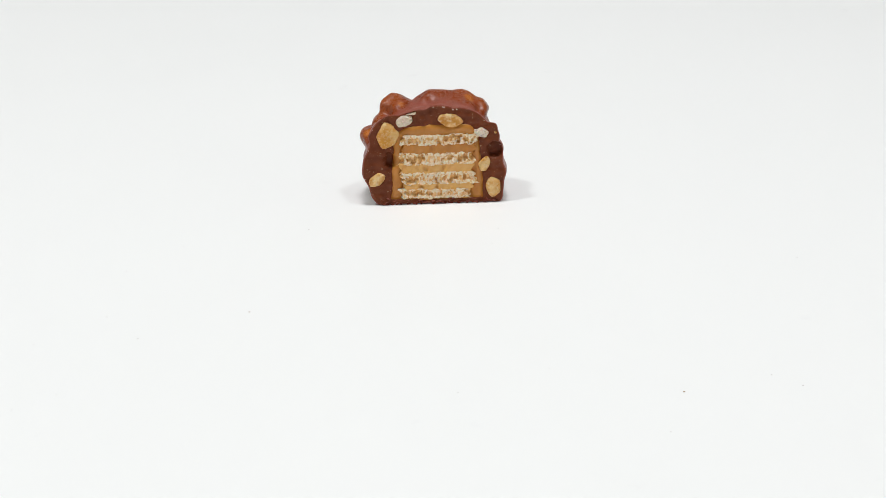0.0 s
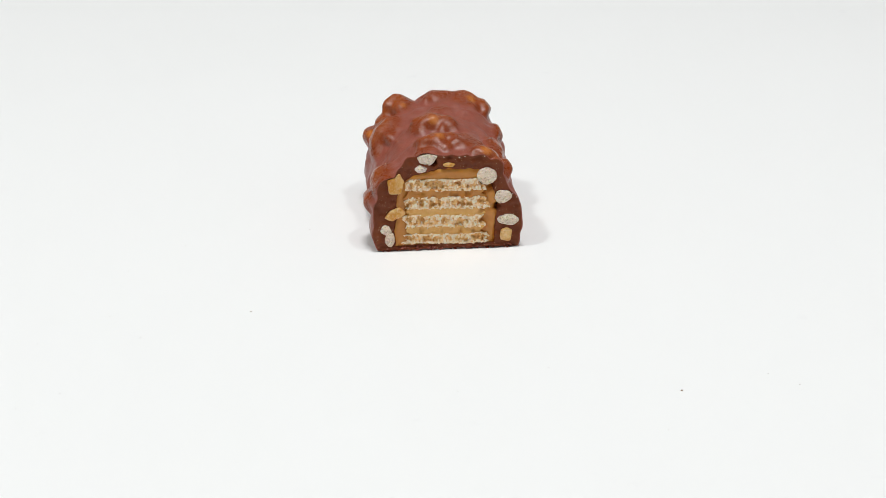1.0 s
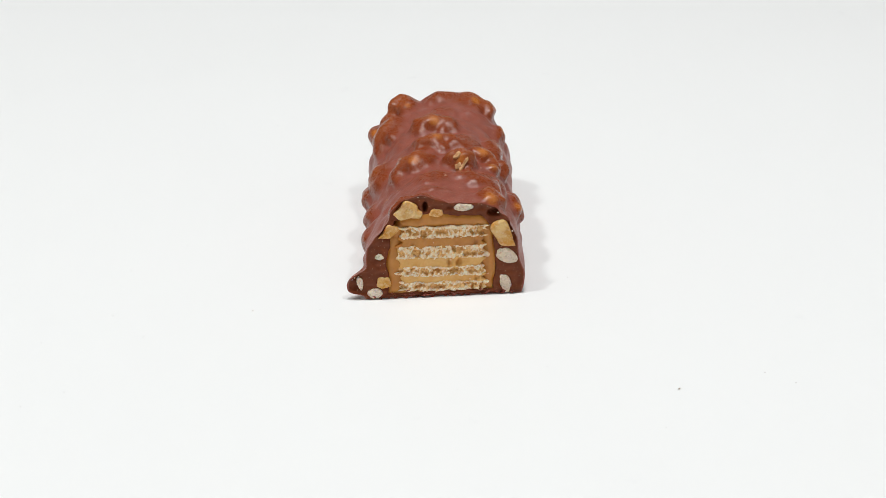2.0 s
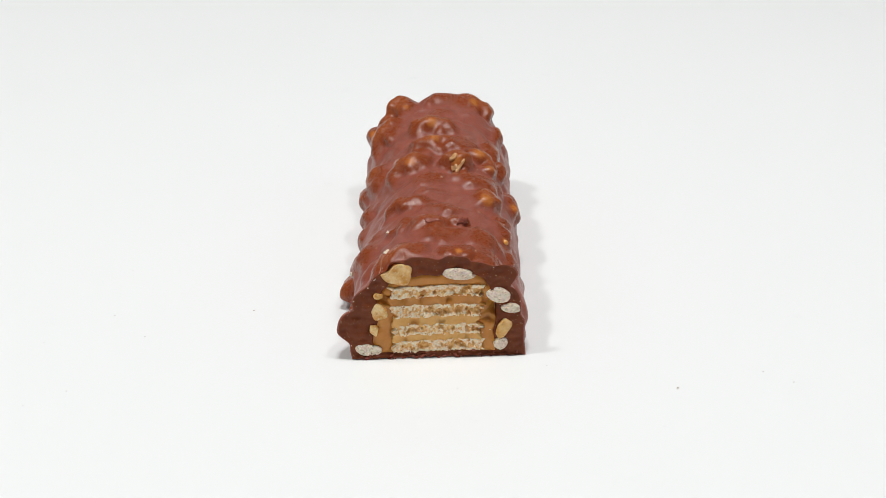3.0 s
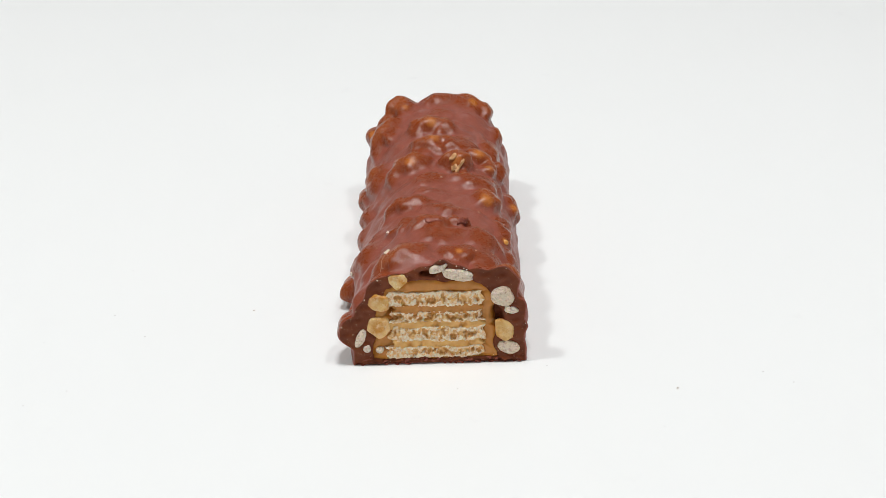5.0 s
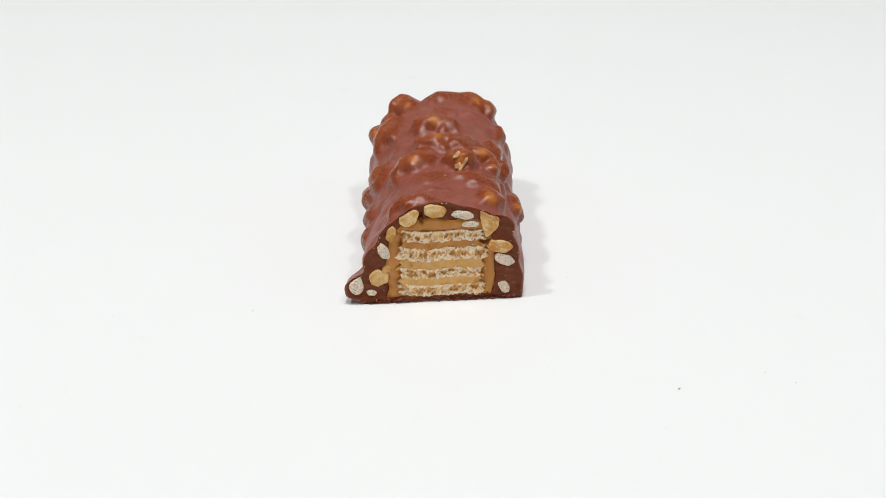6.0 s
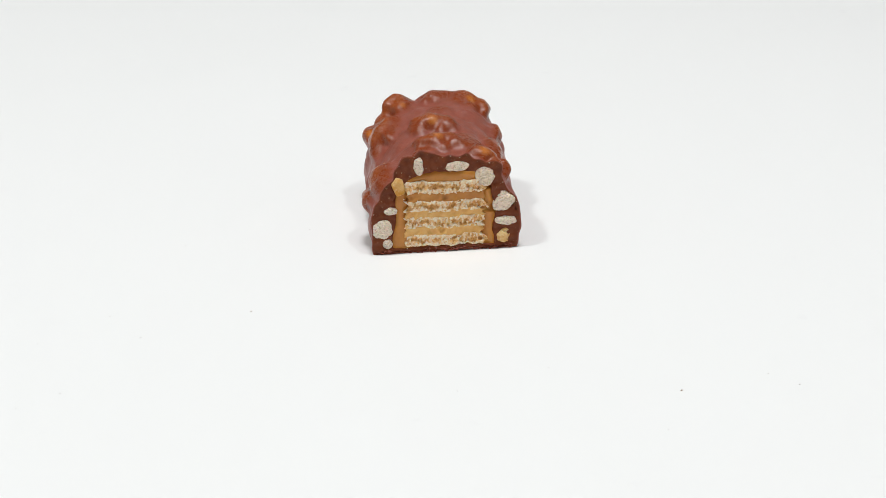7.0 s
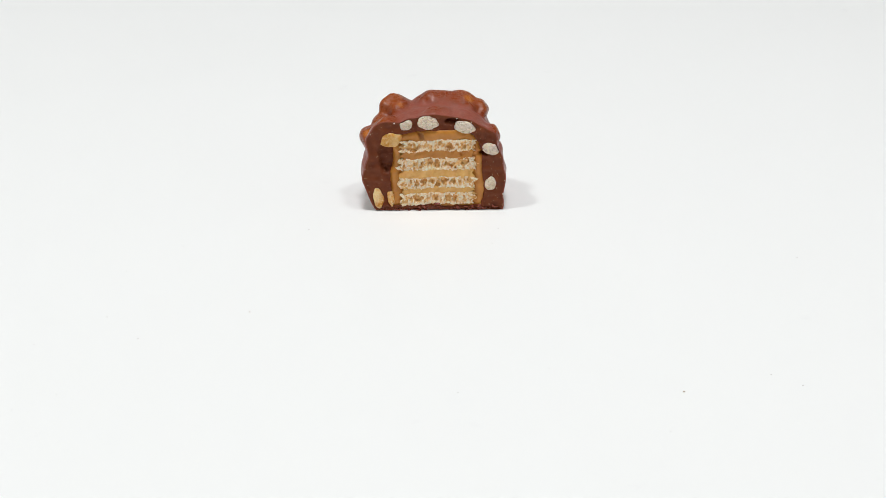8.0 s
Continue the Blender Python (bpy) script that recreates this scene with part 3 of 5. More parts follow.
inside[25] = [
    ("nut", -6.3, 16.5, 3.7, 3.9, 10), ("nut", -1.6, 17.4, 4.5, 2.8, -5), ("hole", -4.2, 16.5, 1.0, 1.7, 0), ("puff", 3.4, 16.5, 4.1, 1.7, -10),
    ("puff", 4.6, 14.7, 3.2, 1.3, 0), ("nut", 8.1, 15.7, 3.8, 7.1, -5), ("nut", 9.7, 10.3, 5.0, 2.4, -10), ("puff", 10.8, 7.6, 4.0, 2.2, -25),
    ("puff", -10.7, 10.1, 2.0, 3.5, 25), ("nut", -9.3, 13.3, 1.8, 3.0, -10), ("nut", -11.6, 4.9, 3.8, 3.3, 20), ("puff", -15.6, 3.8, 2.6, 3.9, 0),
    ("puff", -12.9, 2.2, 1.8, 1.3, 0), ("puff", 10.8, 2.3, 1.8, 3.1, 30), ("nut", -10.2, 6.8, 1.6, 1.5, 0), ("hole", 7.5, 11.5, 0.8, 2.8, 0),]
inside[26] = [
    ("nut", -2.0, 16.8, 3.5, 2.6, 15), ("hole", 1.4, 17.5, 3.5, 0.9, -10), ("nut", 3.4, 16.6, 2.1, 1.5, -10), ("hole", 3.6, 15.1, 3.3, 1.5, 0),
    ("puff", 6.3, 17.1, 1.8, 3.0, 0), ("nut", -11.9, 12.5, 2.9, 1.3, 0), ("nut", -8.9, 12.3, 1.4, 2.1, -40), ("puff", -10.4, 9.2, 2.6, 4.1, 20),
    ("puff", -11.3, 6.8, 3.0, 2.0, -40), ("puff", -12.5, 3.9, 4.0, 2.4, 15), ("nut", -12.8, 2.1, 3.4, 2.0, 0), ("hole", 8.2, 8.6, 1.4, 4.4, 0),
    ("nut", 11.3, 5.7, 3.4, 2.2, 10), ("nut", 11.5, 2.1, 4.4, 4.0, 0), ("hole", 11.1, 11.2, 1.0, 1.3, 0), ("puff", 6.2, 14.7, 1.4, 1.5, 0),]
inside[27] = [
    ("nut", 2.2, 17.3, 4.8, 4.2, -10), ("nut", -3.2, 16.6, 1.9, 1.7, 0), ("puff", -7.1, 15.6, 4.6, 3.0, 15), ("puff", 6.3, 16.9, 1.7, 4.5, -3),
    ("nut", 9.3, 12.7, 2.9, 5.4, 10), ("hole", 4.6, 15.6, 2.9, 1.7, 0), ("nut", -11.5, 11.5, 4.9, 3.2, 10), ("puff", -11.6, 6.6, 3.5, 3.0, -35),
    ("puff", -11.9, 4.7, 2.4, 1.1, 0), ("nut", -11.7, 1.9, 1.4, 1.1, 0), ("hole", 8.9, 7.3, 2.0, 3.9, 0), ("puff", 10.7, 8.4, 3.2, 1.5, 10),
    ("nut", 9.9, 6.7, 2.4, 1.5, 0), ("nut", 11.5, 3.4, 5.6, 3.7, -5),]
inside[29] = [
    ("nut", -1.6, 19.4, 3.2, 3.5, 25), ("hole", -0.9, 18.5, 1.3, 1.0, 0), ("nut", 2.2, 19.0, 2.5, 1.9, -20), ("puff", 6.3, 18.5, 1.0, 3.6, 0),
    ("hole", 5.8, 16.6, 3.8, 1.7, -15), ("nut", 3.9, 15.8, 3.8, 1.1, 5), ("puff", -6.7, 16.8, 4.0, 3.3, 5), ("nut", -11.2, 12.2, 4.2, 4.0, 5),
    ("puff", -9.3, 12.7, 1.5, 2.1, 0), ("nut", -12.6, 5.9, 1.9, 3.2, -30), ("puff", -10.9, 6.9, 1.4, 1.9, -30), ("puff", -12.2, 3.2, 4.9, 3.2, 10),
    ("nut", 9.0, 13.0, 2.5, 5.7, 0), ("puff", 10.6, 9.7, 5.2, 2.1, 5), ("hole", 9.8, 7.9, 2.9, 1.9, 0), ("nut", 11.8, 5.3, 4.1, 3.9, 0),]
inside[30] = [
    ("nut", -1.5, 18.2, 3.4, 2.7, -15), ("nut", -2.1, 16.1, 2.8, 1.9, 5), ("puff", 5.1, 16.6, 3.4, 2.1, 0), ("hole", 2.9, 15.0, 5.1, 1.5, 0),
    ("nut", 9.4, 14.4, 4.0, 4.0, 15), ("nut", -6.9, 15.4, 2.7, 1.7, -10), ("puff", -10.1, 7.0, 3.7, 3.6, 30), ("nut", -11.3, 3.6, 1.2, 3.2, 0),
    ("nut", 9.4, 11.4, 3.5, 1.7, 0), ("hole", 8.1, 10.2, 1.0, 3.2, 0), ("puff", 9.3, 9.3, 2.5, 2.1, 0), ("puff", 10.8, 7.4, 3.9, 2.1, -10),
    ("puff", 11.3, 4.7, 3.9, 2.8, -20), ("hole", 8.3, 7.2, 1.2, 2.5, 0), ("hole", 1.5, 16.6, 2.8, 0.8, 0),]
inside[31] = [
    ("puff", 1.3, 22.6, 1.7, 2.9, 0), ("puff", 3.0, 19.3, 3.4, 2.7, -30), ("nut", -0.4, 18.3, 4.7, 3.1, -15), ("nut", 6.9, 14.6, 3.6, 2.1, -10),
    ("puff", -9.8, 14.7, 2.8, 3.3, 20), ("puff", -6.8, 15.5, 2.3, 3.7, -35), ("puff", -11.6, 8.1, 4.8, 2.9, 15), ("puff", -9.8, 6.6, 2.3, 2.5, 0),
    ("puff", -11.2, 2.7, 2.1, 3.6, -20), ("puff", 10.4, 12.1, 4.8, 1.9, -10), ("puff", 10.0, 9.3, 3.3, 2.3, 0), ("puff", 11.2, 6.1, 4.2, 3.2, -10),
    ("nut", 11.8, 2.2, 5.8, 3.8, -10), ("hole", 7.7, 12.7, 1.1, 2.7, 0), ("hole", -14.4, 2.8, 1.5, 1.9, 0), ("hole", -10.8, 10.5, 1.7, 0.6, 0),]
inside[32] = [
    ("puff", 4.0, 20.7, 2.4, 1.4, -20), ("hole", -0.2, 19.1, 3.3, 2.4, 10), ("nut", 2.1, 16.6, 2.6, 2.1, -10), ("nut", 7.3, 15.7, 4.5, 4.5, 0),
    ("puff", -8.7, 14.6, 2.6, 4.3, -25), ("puff", -5.7, 15.7, 1.5, 3.3, -30), ("nut", -12.2, 14.1, 3.4, 3.3, 15), ("puff", -10.6, 10.9, 3.8, 1.9, 15),
    ("puff", -10.8, 8.4, 4.7, 2.7, 20), ("puff", -11.0, 2.5, 1.5, 3.4, -10), ("hole", -13.1, 3.6, 1.3, 2.3, 0), ("nut", 10.4, 10.2, 3.4, 4.0, 0),
    ("hole", 8.3, 12.0, 1.9, 2.7, 0), ("hole", 9.8, 7.6, 3.2, 2.3, 0), ("nut", 12.5, 3.4, 5.0, 4.0, -15), ("puff", -7.6, 10.9, 1.3, 0.8, 20),]
inside[33] = [
    ("nut", -0.1, 18.5, 6.1, 3.9, 0), ("puff", -3.1, 16.2, 2.4, 1.4, 0), ("nut", 3.2, 15.5, 1.7, 1.0, 0), ("nut", -11.9, 13.9, 5.2, 4.1, 10),
    ("puff", -8.3, 14.0, 2.0, 2.7, 30), ("puff", -9.9, 10.3, 3.7, 3.5, 15), ("nut", -11.5, 4.3, 3.8, 3.7, 30), ("nut", 7.9, 15.0, 3.2, 2.3, -40),
    ("nut", 9.8, 12.3, 2.4, 2.7, -20), ("hole", 8.0, 13.2, 2.1, 1.4, 0), ("hole", 8.4, 9.3, 1.5, 3.3, 0), ("puff", 10.8, 8.9, 4.2, 2.9, -20),
    ("nut", 10.4, 6.6, 2.7, 2.1, -30), ("puff", 12.4, 1.1, 2.1, 1.1, 0), ("nut", -15.8, 1.2, 1.9, 1.0, 0),]
inside[34] = [
    ("puff", -3.2, 16.2, 5.2, 2.8, 5), ("nut", 0.7, 15.6, 3.9, 1.6, 0), ("nut", 3.6, 16.5, 3.1, 1.8, 0), ("nut", 8.4, 15.0, 2.8, 2.8, -10),
    ("nut", -9.2, 12.4, 3.7, 1.4, 25), ("puff", -9.1, 10.8, 2.6, 1.6, 30), ("nut", -11.1, 9.1, 3.7, 1.4, -10), ("nut", -9.3, 8.2, 1.3, 2.0, 0),
    ("hole", -11.2, 7.8, 2.8, 1.0, 0), ("puff", -11.3, 3.3, 3.2, 2.7, 0), ("hole", -13.6, 3.1, 1.3, 2.5, 0), ("nut", -15.5, 1.6, 2.3, 1.7, 0),
    ("hole", 8.8, 10.7, 2.1, 3.1, -20), ("puff", 11.0, 9.6, 4.9, 2.3, -25), ("nut", 9.9, 7.7, 2.4, 2.1, -30), ("nut", 11.6, 5.3, 3.4, 1.4, 10),]
inside[35] = [
    ("nut", -6.2, 18.6, 2.2, 4.2, -20), ("puff", -3.2, 16.5, 3.7, 2.0, 10), ("nut", 0.2, 15.4, 3.3, 1.0, 5), ("nut", -9.0, 13.7, 4.0, 2.4, 35),
    ("nut", -10.9, 9.7, 3.9, 4.7, 15), ("nut", -9.9, 6.0, 1.9, 3.1, 0), ("puff", -11.2, 4.4, 2.2, 1.2, 0), ("puff", -11.1, 1.8, 4.1, 2.5, -15),
    ("hole", -7.9, 12.6, 1.1, 2.8, 0), ("nut", 8.3, 14.2, 2.8, 2.6, 0), ("hole", 7.8, 11.9, 1.1, 1.6, 0), ("nut", 9.5, 11.4, 2.0, 1.4, 0),
    ("nut", 9.3, 8.3, 1.5, 3.1, -10), ("hole", 10.9, 7.9, 2.2, 2.7, 0), ("puff", 10.4, 9.3, 3.3, 1.2, -10), ("nut", 10.3, 5.3, 1.9, 2.9, 0),]
inside[36] = [
    ("nut", -7.0, 15.6, 5.6, 4.6, -10), ("puff", 3.2, 15.1, 5.3, 2.2, -5), ("puff", 9.7, 11.2, 4.4, 2.6, -15), ("puff", 11.9, 8.8, 3.5, 1.8, -5),
    ("nut", 10.7, 5.2, 2.4, 3.9, -20), ("hole", 8.4, 8.6, 1.7, 4.5, 0), ("nut", -9.6, 8.5, 2.8, 3.0, 0), ("nut", -10.6, 5.4, 1.5, 2.0, 0),
    ("puff", -11.6, 1.7, 4.5, 2.2, -5), ("puff", 10.2, 2.3, 2.4, 2.3, 0), ("hole", -9.0, 10.8, 2.0, 1.6, 0), ("nut", -9.9, 11.6, 1.8, 1.2, 0),]
inside[37] = [
    ("nut", -6.7, 15.5, 2.9, 3.4, 0), ("puff", -0.2, 17.2, 3.2, 1.6, 25), ("puff", 3.1, 15.9, 5.6, 2.2, -12), ("hole", -1.8, 16.3, 2.7, 1.0, 20),
    ("nut", -9.8, 11.2, 3.8, 3.2, 10), ("nut", -9.7, 6.9, 3.7, 4.2, 15), ("puff", -12.8, 4.9, 1.5, 3.6, -25), ("puff", -11.8, 3.0, 1.3, 1.6, 0),
    ("hole", -8.0, 9.9, 1.3, 2.4, 0), ("puff", 10.3, 11.9, 4.2, 3.4, -20), ("puff", 11.7, 9.5, 2.4, 1.4, -10), ("hole", 9.2, 8.4, 2.0, 3.6, 0),
    ("nut", 10.6, 5.8, 2.8, 4.4, 25), ("puff", 11.4, 2.6, 3.9, 2.4, -10), ("puff", -9.7, 2.7, 1.3, 1.2, 0),]
inside[39] = [
    ("nut", -6.0, 13.2, 3.2, 3.9, 20), ("puff", -2.4, 14.6, 1.8, 2.0, 0), ("nut", 5.0, 14.4, 3.2, 1.4, -25), ("puff", 9.0, 14.3, 4.5, 2.4, 5),
    ("puff", 10.0, 12.3, 2.5, 1.8, 0), ("hole", 9.6, 9.3, 2.7, 4.6, 0), ("puff", 10.5, 9.7, 2.0, 1.2, 30), ("nut", -9.9, 6.2, 3.6, 1.2, 25),
    ("puff", -9.0, 4.1, 3.1, 4.6, -10), ("puff", 10.8, 2.3, 2.9, 1.4, -3), ("puff", 10.3, 6.7, 1.3, 1.4, 0), ("hole", -7.5, 5.6, 0.9, 2.0, 0),]
inside[40] = [
    ("puff", 5.8, 12.8, 5.3, 2.2, 15), ("puff", 0.4, 9.9, 3.6, 3.3, 10), ("nut", -3.6, 11.0, 1.8, 2.9, 0), ("nut", -7.7, 8.1, 3.1, 2.8, 15),
    ("puff", -4.5, 7.7, 3.2, 2.0, 0), ("nut", -8.6, 5.3, 3.6, 1.6, 25), ("puff", -6.1, 4.0, 4.5, 3.4, 0), ("nut", -2.5, 5.4, 2.9, 2.4, -20),
    ("nut", -4.6, 1.7, 2.4, 1.8, 20), ("hole", 8.1, 9.7, 3.2, 4.9, 0), ("puff", 9.5, 5.1, 4.7, 3.0, 10), ("nut", 10.0, 2.5, 3.3, 2.4, 0),
    ("hole", -0.5, 4.9, 5.4, 1.6, 0), ("puff", -0.0, 2.8, 2.7, 1.0, 0),]
inside[41] = [
    ("nut", 2.6, 5.8, 5.0, 4.1, 10), ("puff", -3.5, 6.6, 3.9, 4.5, 30), ("nut", 7.5, 8.9, 6.2, 3.3, -10), ("nut", -7.8, 5.9, 1.4, 3.7, -20),
    ("nut", -1.0, 5.2, 1.4, 3.3, 0), ("puff", 9.3, 5.3, 4.0, 2.6, -10), ("puff", 7.1, 4.0, 2.7, 2.2, -30), ("hole", 5.1, 5.6, 2.7, 3.0, 0),
    ("puff", 0.3, 2.4, 4.5, 1.6, 10), ("nut", 7.1, 1.9, 2.7, 1.4, 0), ("puff", -2.4, 2.2, 3.6, 1.4, 0),]
inside[42] = [
    ("puff", -3.8, 6.3, 2.7, 4.5, -30), ("nut", 2.2, 5.6, 4.6, 4.7, 0), ("nut", 7.4, 8.6, 3.4, 1.9, -15), ("puff", 0.0, 1.2, 3.8, 1.4, 0),
    ("nut", 4.4, 2.3, 4.1, 1.6, 15),]


def ripple(x, y, z, pitch, seed):
    """Smooth uneven waves between about -1 and 1."""
    rng = np.random.default_rng(seed)
    total = 0.0
    for _ in range(7):
        way = rng.normal(size=3)
        way *= rng.uniform(0.6, 1.5) * 2 * math.pi / pitch / np.linalg.norm(way)
        total = total + np.sin(way[0] * x + way[1] * y + way[2] * z + rng.uniform(0, 6.28))
    return total / 3.2


dice = random.Random(4)
small_lumps = []
for _ in range(70):
    a, y = dice.uniform(0.02, 0.98) * math.pi, dice.uniform(TIP + 1, TAIL - 2)
    x, z = 13.5 * np.sign(math.cos(a)) * abs(math.cos(a)) ** 0.66, 18 * math.sin(a) ** 0.66
    small_lumps.append((x, y, z, dice.uniform(1.2, 3.0), dice.uniform(1.4, 4.0), dice.uniform(0.2, 0.75)))


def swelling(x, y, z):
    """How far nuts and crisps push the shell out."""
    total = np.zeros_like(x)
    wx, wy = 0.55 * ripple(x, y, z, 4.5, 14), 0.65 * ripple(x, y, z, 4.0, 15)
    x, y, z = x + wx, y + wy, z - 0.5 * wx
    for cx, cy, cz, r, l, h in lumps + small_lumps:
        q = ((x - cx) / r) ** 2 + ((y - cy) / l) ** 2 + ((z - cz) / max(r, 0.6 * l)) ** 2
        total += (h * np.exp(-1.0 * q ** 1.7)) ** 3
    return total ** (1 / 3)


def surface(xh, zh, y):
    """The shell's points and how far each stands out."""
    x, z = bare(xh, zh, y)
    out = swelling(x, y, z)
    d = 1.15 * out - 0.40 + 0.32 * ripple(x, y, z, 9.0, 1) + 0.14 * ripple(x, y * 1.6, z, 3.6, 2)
    for cx, cy, cz, rx, ry, rz, deep in pockets:
        d = d - deep * np.exp(-(((x - cx) / rx) ** 2 + ((y - cy) / ry) ** 2 + ((z - cz) / rz) ** 2) ** 2)
    way = np.stack([x, (y - np.clip(y, TIP + 6, TAIL - 8)) * np.where(y < 0, 0.45, 0.25), (z - np.where(y < -44, 0.26, 0.36) * height(y)) * 0.85], -1)
    way /= np.linalg.norm(way, axis=-1, keepdims=True) + 1e-6
    p = np.stack([x, y, z], -1) + way * d[..., None]
    p[..., 2] = np.maximum(p[..., 2], 0.0)
    p[..., 2] += np.interp(y, [TIP, -50.5, -46.0], [0.6, 0.3, 0.0]) * np.clip(1 - p[..., 2] / 15, 0, 1)
    return p, out


AROUND, UNDER = 200, 36
DOME_X, DOME_Z = unit_dome(AROUND, 2.6)
CORE_X, CORE_Z = unit_dome(AROUND, 4.6)


def face_y(k):
    return float(np.interp(k, [0, 1, 6, 7, 12, 13, 18, 19, 25, 31, 36, 37, 39, 40, 41, 42, 43],
                           [24.0, 21.0, 13.2, 10.8, 1.1, 0.2, -7.7, -10.1, -21.4, -33.2, -41.9, -43.9, -45.9, -47.7, -49.8, -51.4, TIP]))


def face_turn(k):
    return math.tan(radians(float(np.interp(k, [0, 1, 6, 7, 12, 13, 18, 19, 31, 36, 42, 43], [0.6, -1.3, 0.7, 0.6, 2.0, 5.0, 9.2, 5.9, 6.0, 4.0, 2.0, 0.0]))))


def loop_at(k, share):
    """The closed outline of the shell between the cuts k (share 0) and k - 1 (share 1): points and swelling."""
    if k == 43:
        share = share * share
    back_y, back_turn = (face_y(k - 1), face_turn(k - 1)) if k else (TAIL, 0.0)
    if k == 0:
        share = 1 - (1 - share) ** 1.8
    y0 = face_y(k) * (1 - share) + back_y * share
    turn = face_turn(k) * (1 - share) + back_turn * share
    y = np.full(AROUND, y0)
    for _ in range(3):
        y = np.clip(y0 + turn * bare(DOME_X, DOME_Z, y)[0], TIP + 0.02, TAIL - 0.02)
    p, out = surface(DOME_X, DOME_Z, y)
    s = np.linspace(0, 1, UNDER + 2)[1:-1, None]
    foot = p[-1] * (1 - s) + p[0] * s
    foot[:, 2] += 0.10 * np.sin(math.pi * s[:, 0])
    return np.vstack([p, foot]), np.concatenate([out, np.zeros(UNDER)])


def mesh_object(name, verts, faces, materials, parent, slots=None, smooth=True, label=""):
    """Links one mesh (in millimetres) under its thing or part."""
    mesh = bpy.data.meshes.new(name)
    mesh.from_pydata((np.asarray(verts) * 0.001).tolist(), [], faces)
    for material in materials:
        mesh.materials.append(material)
    if slots is not None:
        mesh.polygons.foreach_set("material_index", slots)
    if smooth:
        mesh.polygons.foreach_set("use_smooth", [True] * len(mesh.polygons))
    mesh.update()
    ob = new(name, mesh)
    ob.parent = parent
    return tagged(ob, label)


def strips(first, rows, n, flip=False):
    """Quads between closed loops of n points that follow one another from index first."""
    quads = []
    for r in range(rows - 1):
        a, b = first + r * n, first + (r + 1) * n
        for i in range(n):
            j = (i + 1) % n
            quad = (a + i, a + j, b + j, b + i)
            quads.append(quad[::-1] if flip else quad)
    return quads


def core_loop(k):
    """The outline of the caramel core in the plane of cut k."""
    share = k / 40
    wide, top, low = 9.3 + 0.5 * share, 17.0 - 2.0 * share, 1.15
    wob = 0.42 * ripple(CORE_X * 9, CORE_Z * 14, np.full(AROUND, k * 1.7), 7.0, 5) + 0.12 * ripple(CORE_X * 9, CORE_Z * 14, np.full(AROUND, k * 2.9), 2.2, 16)
    x = CORE_X * (wide + wob) - 0.35
    z = low + (top - low + 0.8 * wob) * CORE_Z
    s = np.linspace(0, 1, UNDER + 2)[1:-1]
    fx, fz = x[-1] * (1 - s) + x[0] * s, z[-1] * (1 - s) + z[0] * s + 0.25 * ripple(s * 20, s * 0 + k, s * 0, 2.5, 6) * np.sin(math.pi * s)
    x, z = np.concatenate([x, fx]), np.concatenate([z, fz])
    outer = loop_at(k, 0.0)[0]
    a = np.arctan2(outer[:, 2] - 6, outer[:, 0])
    order = np.argsort(a)
    reach = np.interp(np.arctan2(z - 6, x), a[order], np.hypot(outer[:, 0], outer[:, 2] - 6)[order], period=2 * math.pi) - 1.0
    keep = np.where(z > 3, np.minimum(1, reach / (np.hypot(x, z - 6) + 1e-6)), 1)
    return x * keep, 6 + (z - 6) * keep


def dent(x, z, holes):
    """How deep the cut face is hollowed at x, z."""
    deep = np.zeros_like(x)
    for _, hx, hz, w, h, _ in holes:
        q = ((x - hx) / (0.55 * w)) ** 2 + ((z - hz) / (0.55 * h)) ** 2
        deep = np.maximum(deep, 1.6 * np.clip(3.0 * (1 - q), 0, 1))
    return deep


def bed(x, z, pieces):
    """The hollow in which each nut or grain lies."""
    deep = np.zeros_like(x)
    for _, hx, hz, w, h, _ in pieces:
        q = ((x - hx) / (0.42 * w)) ** 2 + ((z - hz) / (0.42 * h)) ** 2
        deep = np.maximum(deep, 0.55 * np.clip(2.5 * (1 - q), 0, 1))
    return deep


def set_normals(ob, count, normals):
    """Gives the first count vertices (the shell) the normals of the whole bar, so that cuts close without a seam."""
    mesh = ob.data
    every = np.zeros((len(mesh.vertices), 3), dtype=np.float32)
    mesh.vertices.foreach_get("co", np.empty(len(mesh.vertices) * 3, dtype=np.float32))
    for i, v in enumerate(mesh.vertices):
        if i >= count:
            every[i] = v.normal
    every[:count] = normals
    mesh.normals_split_custom_set_from_vertices(every.tolist())


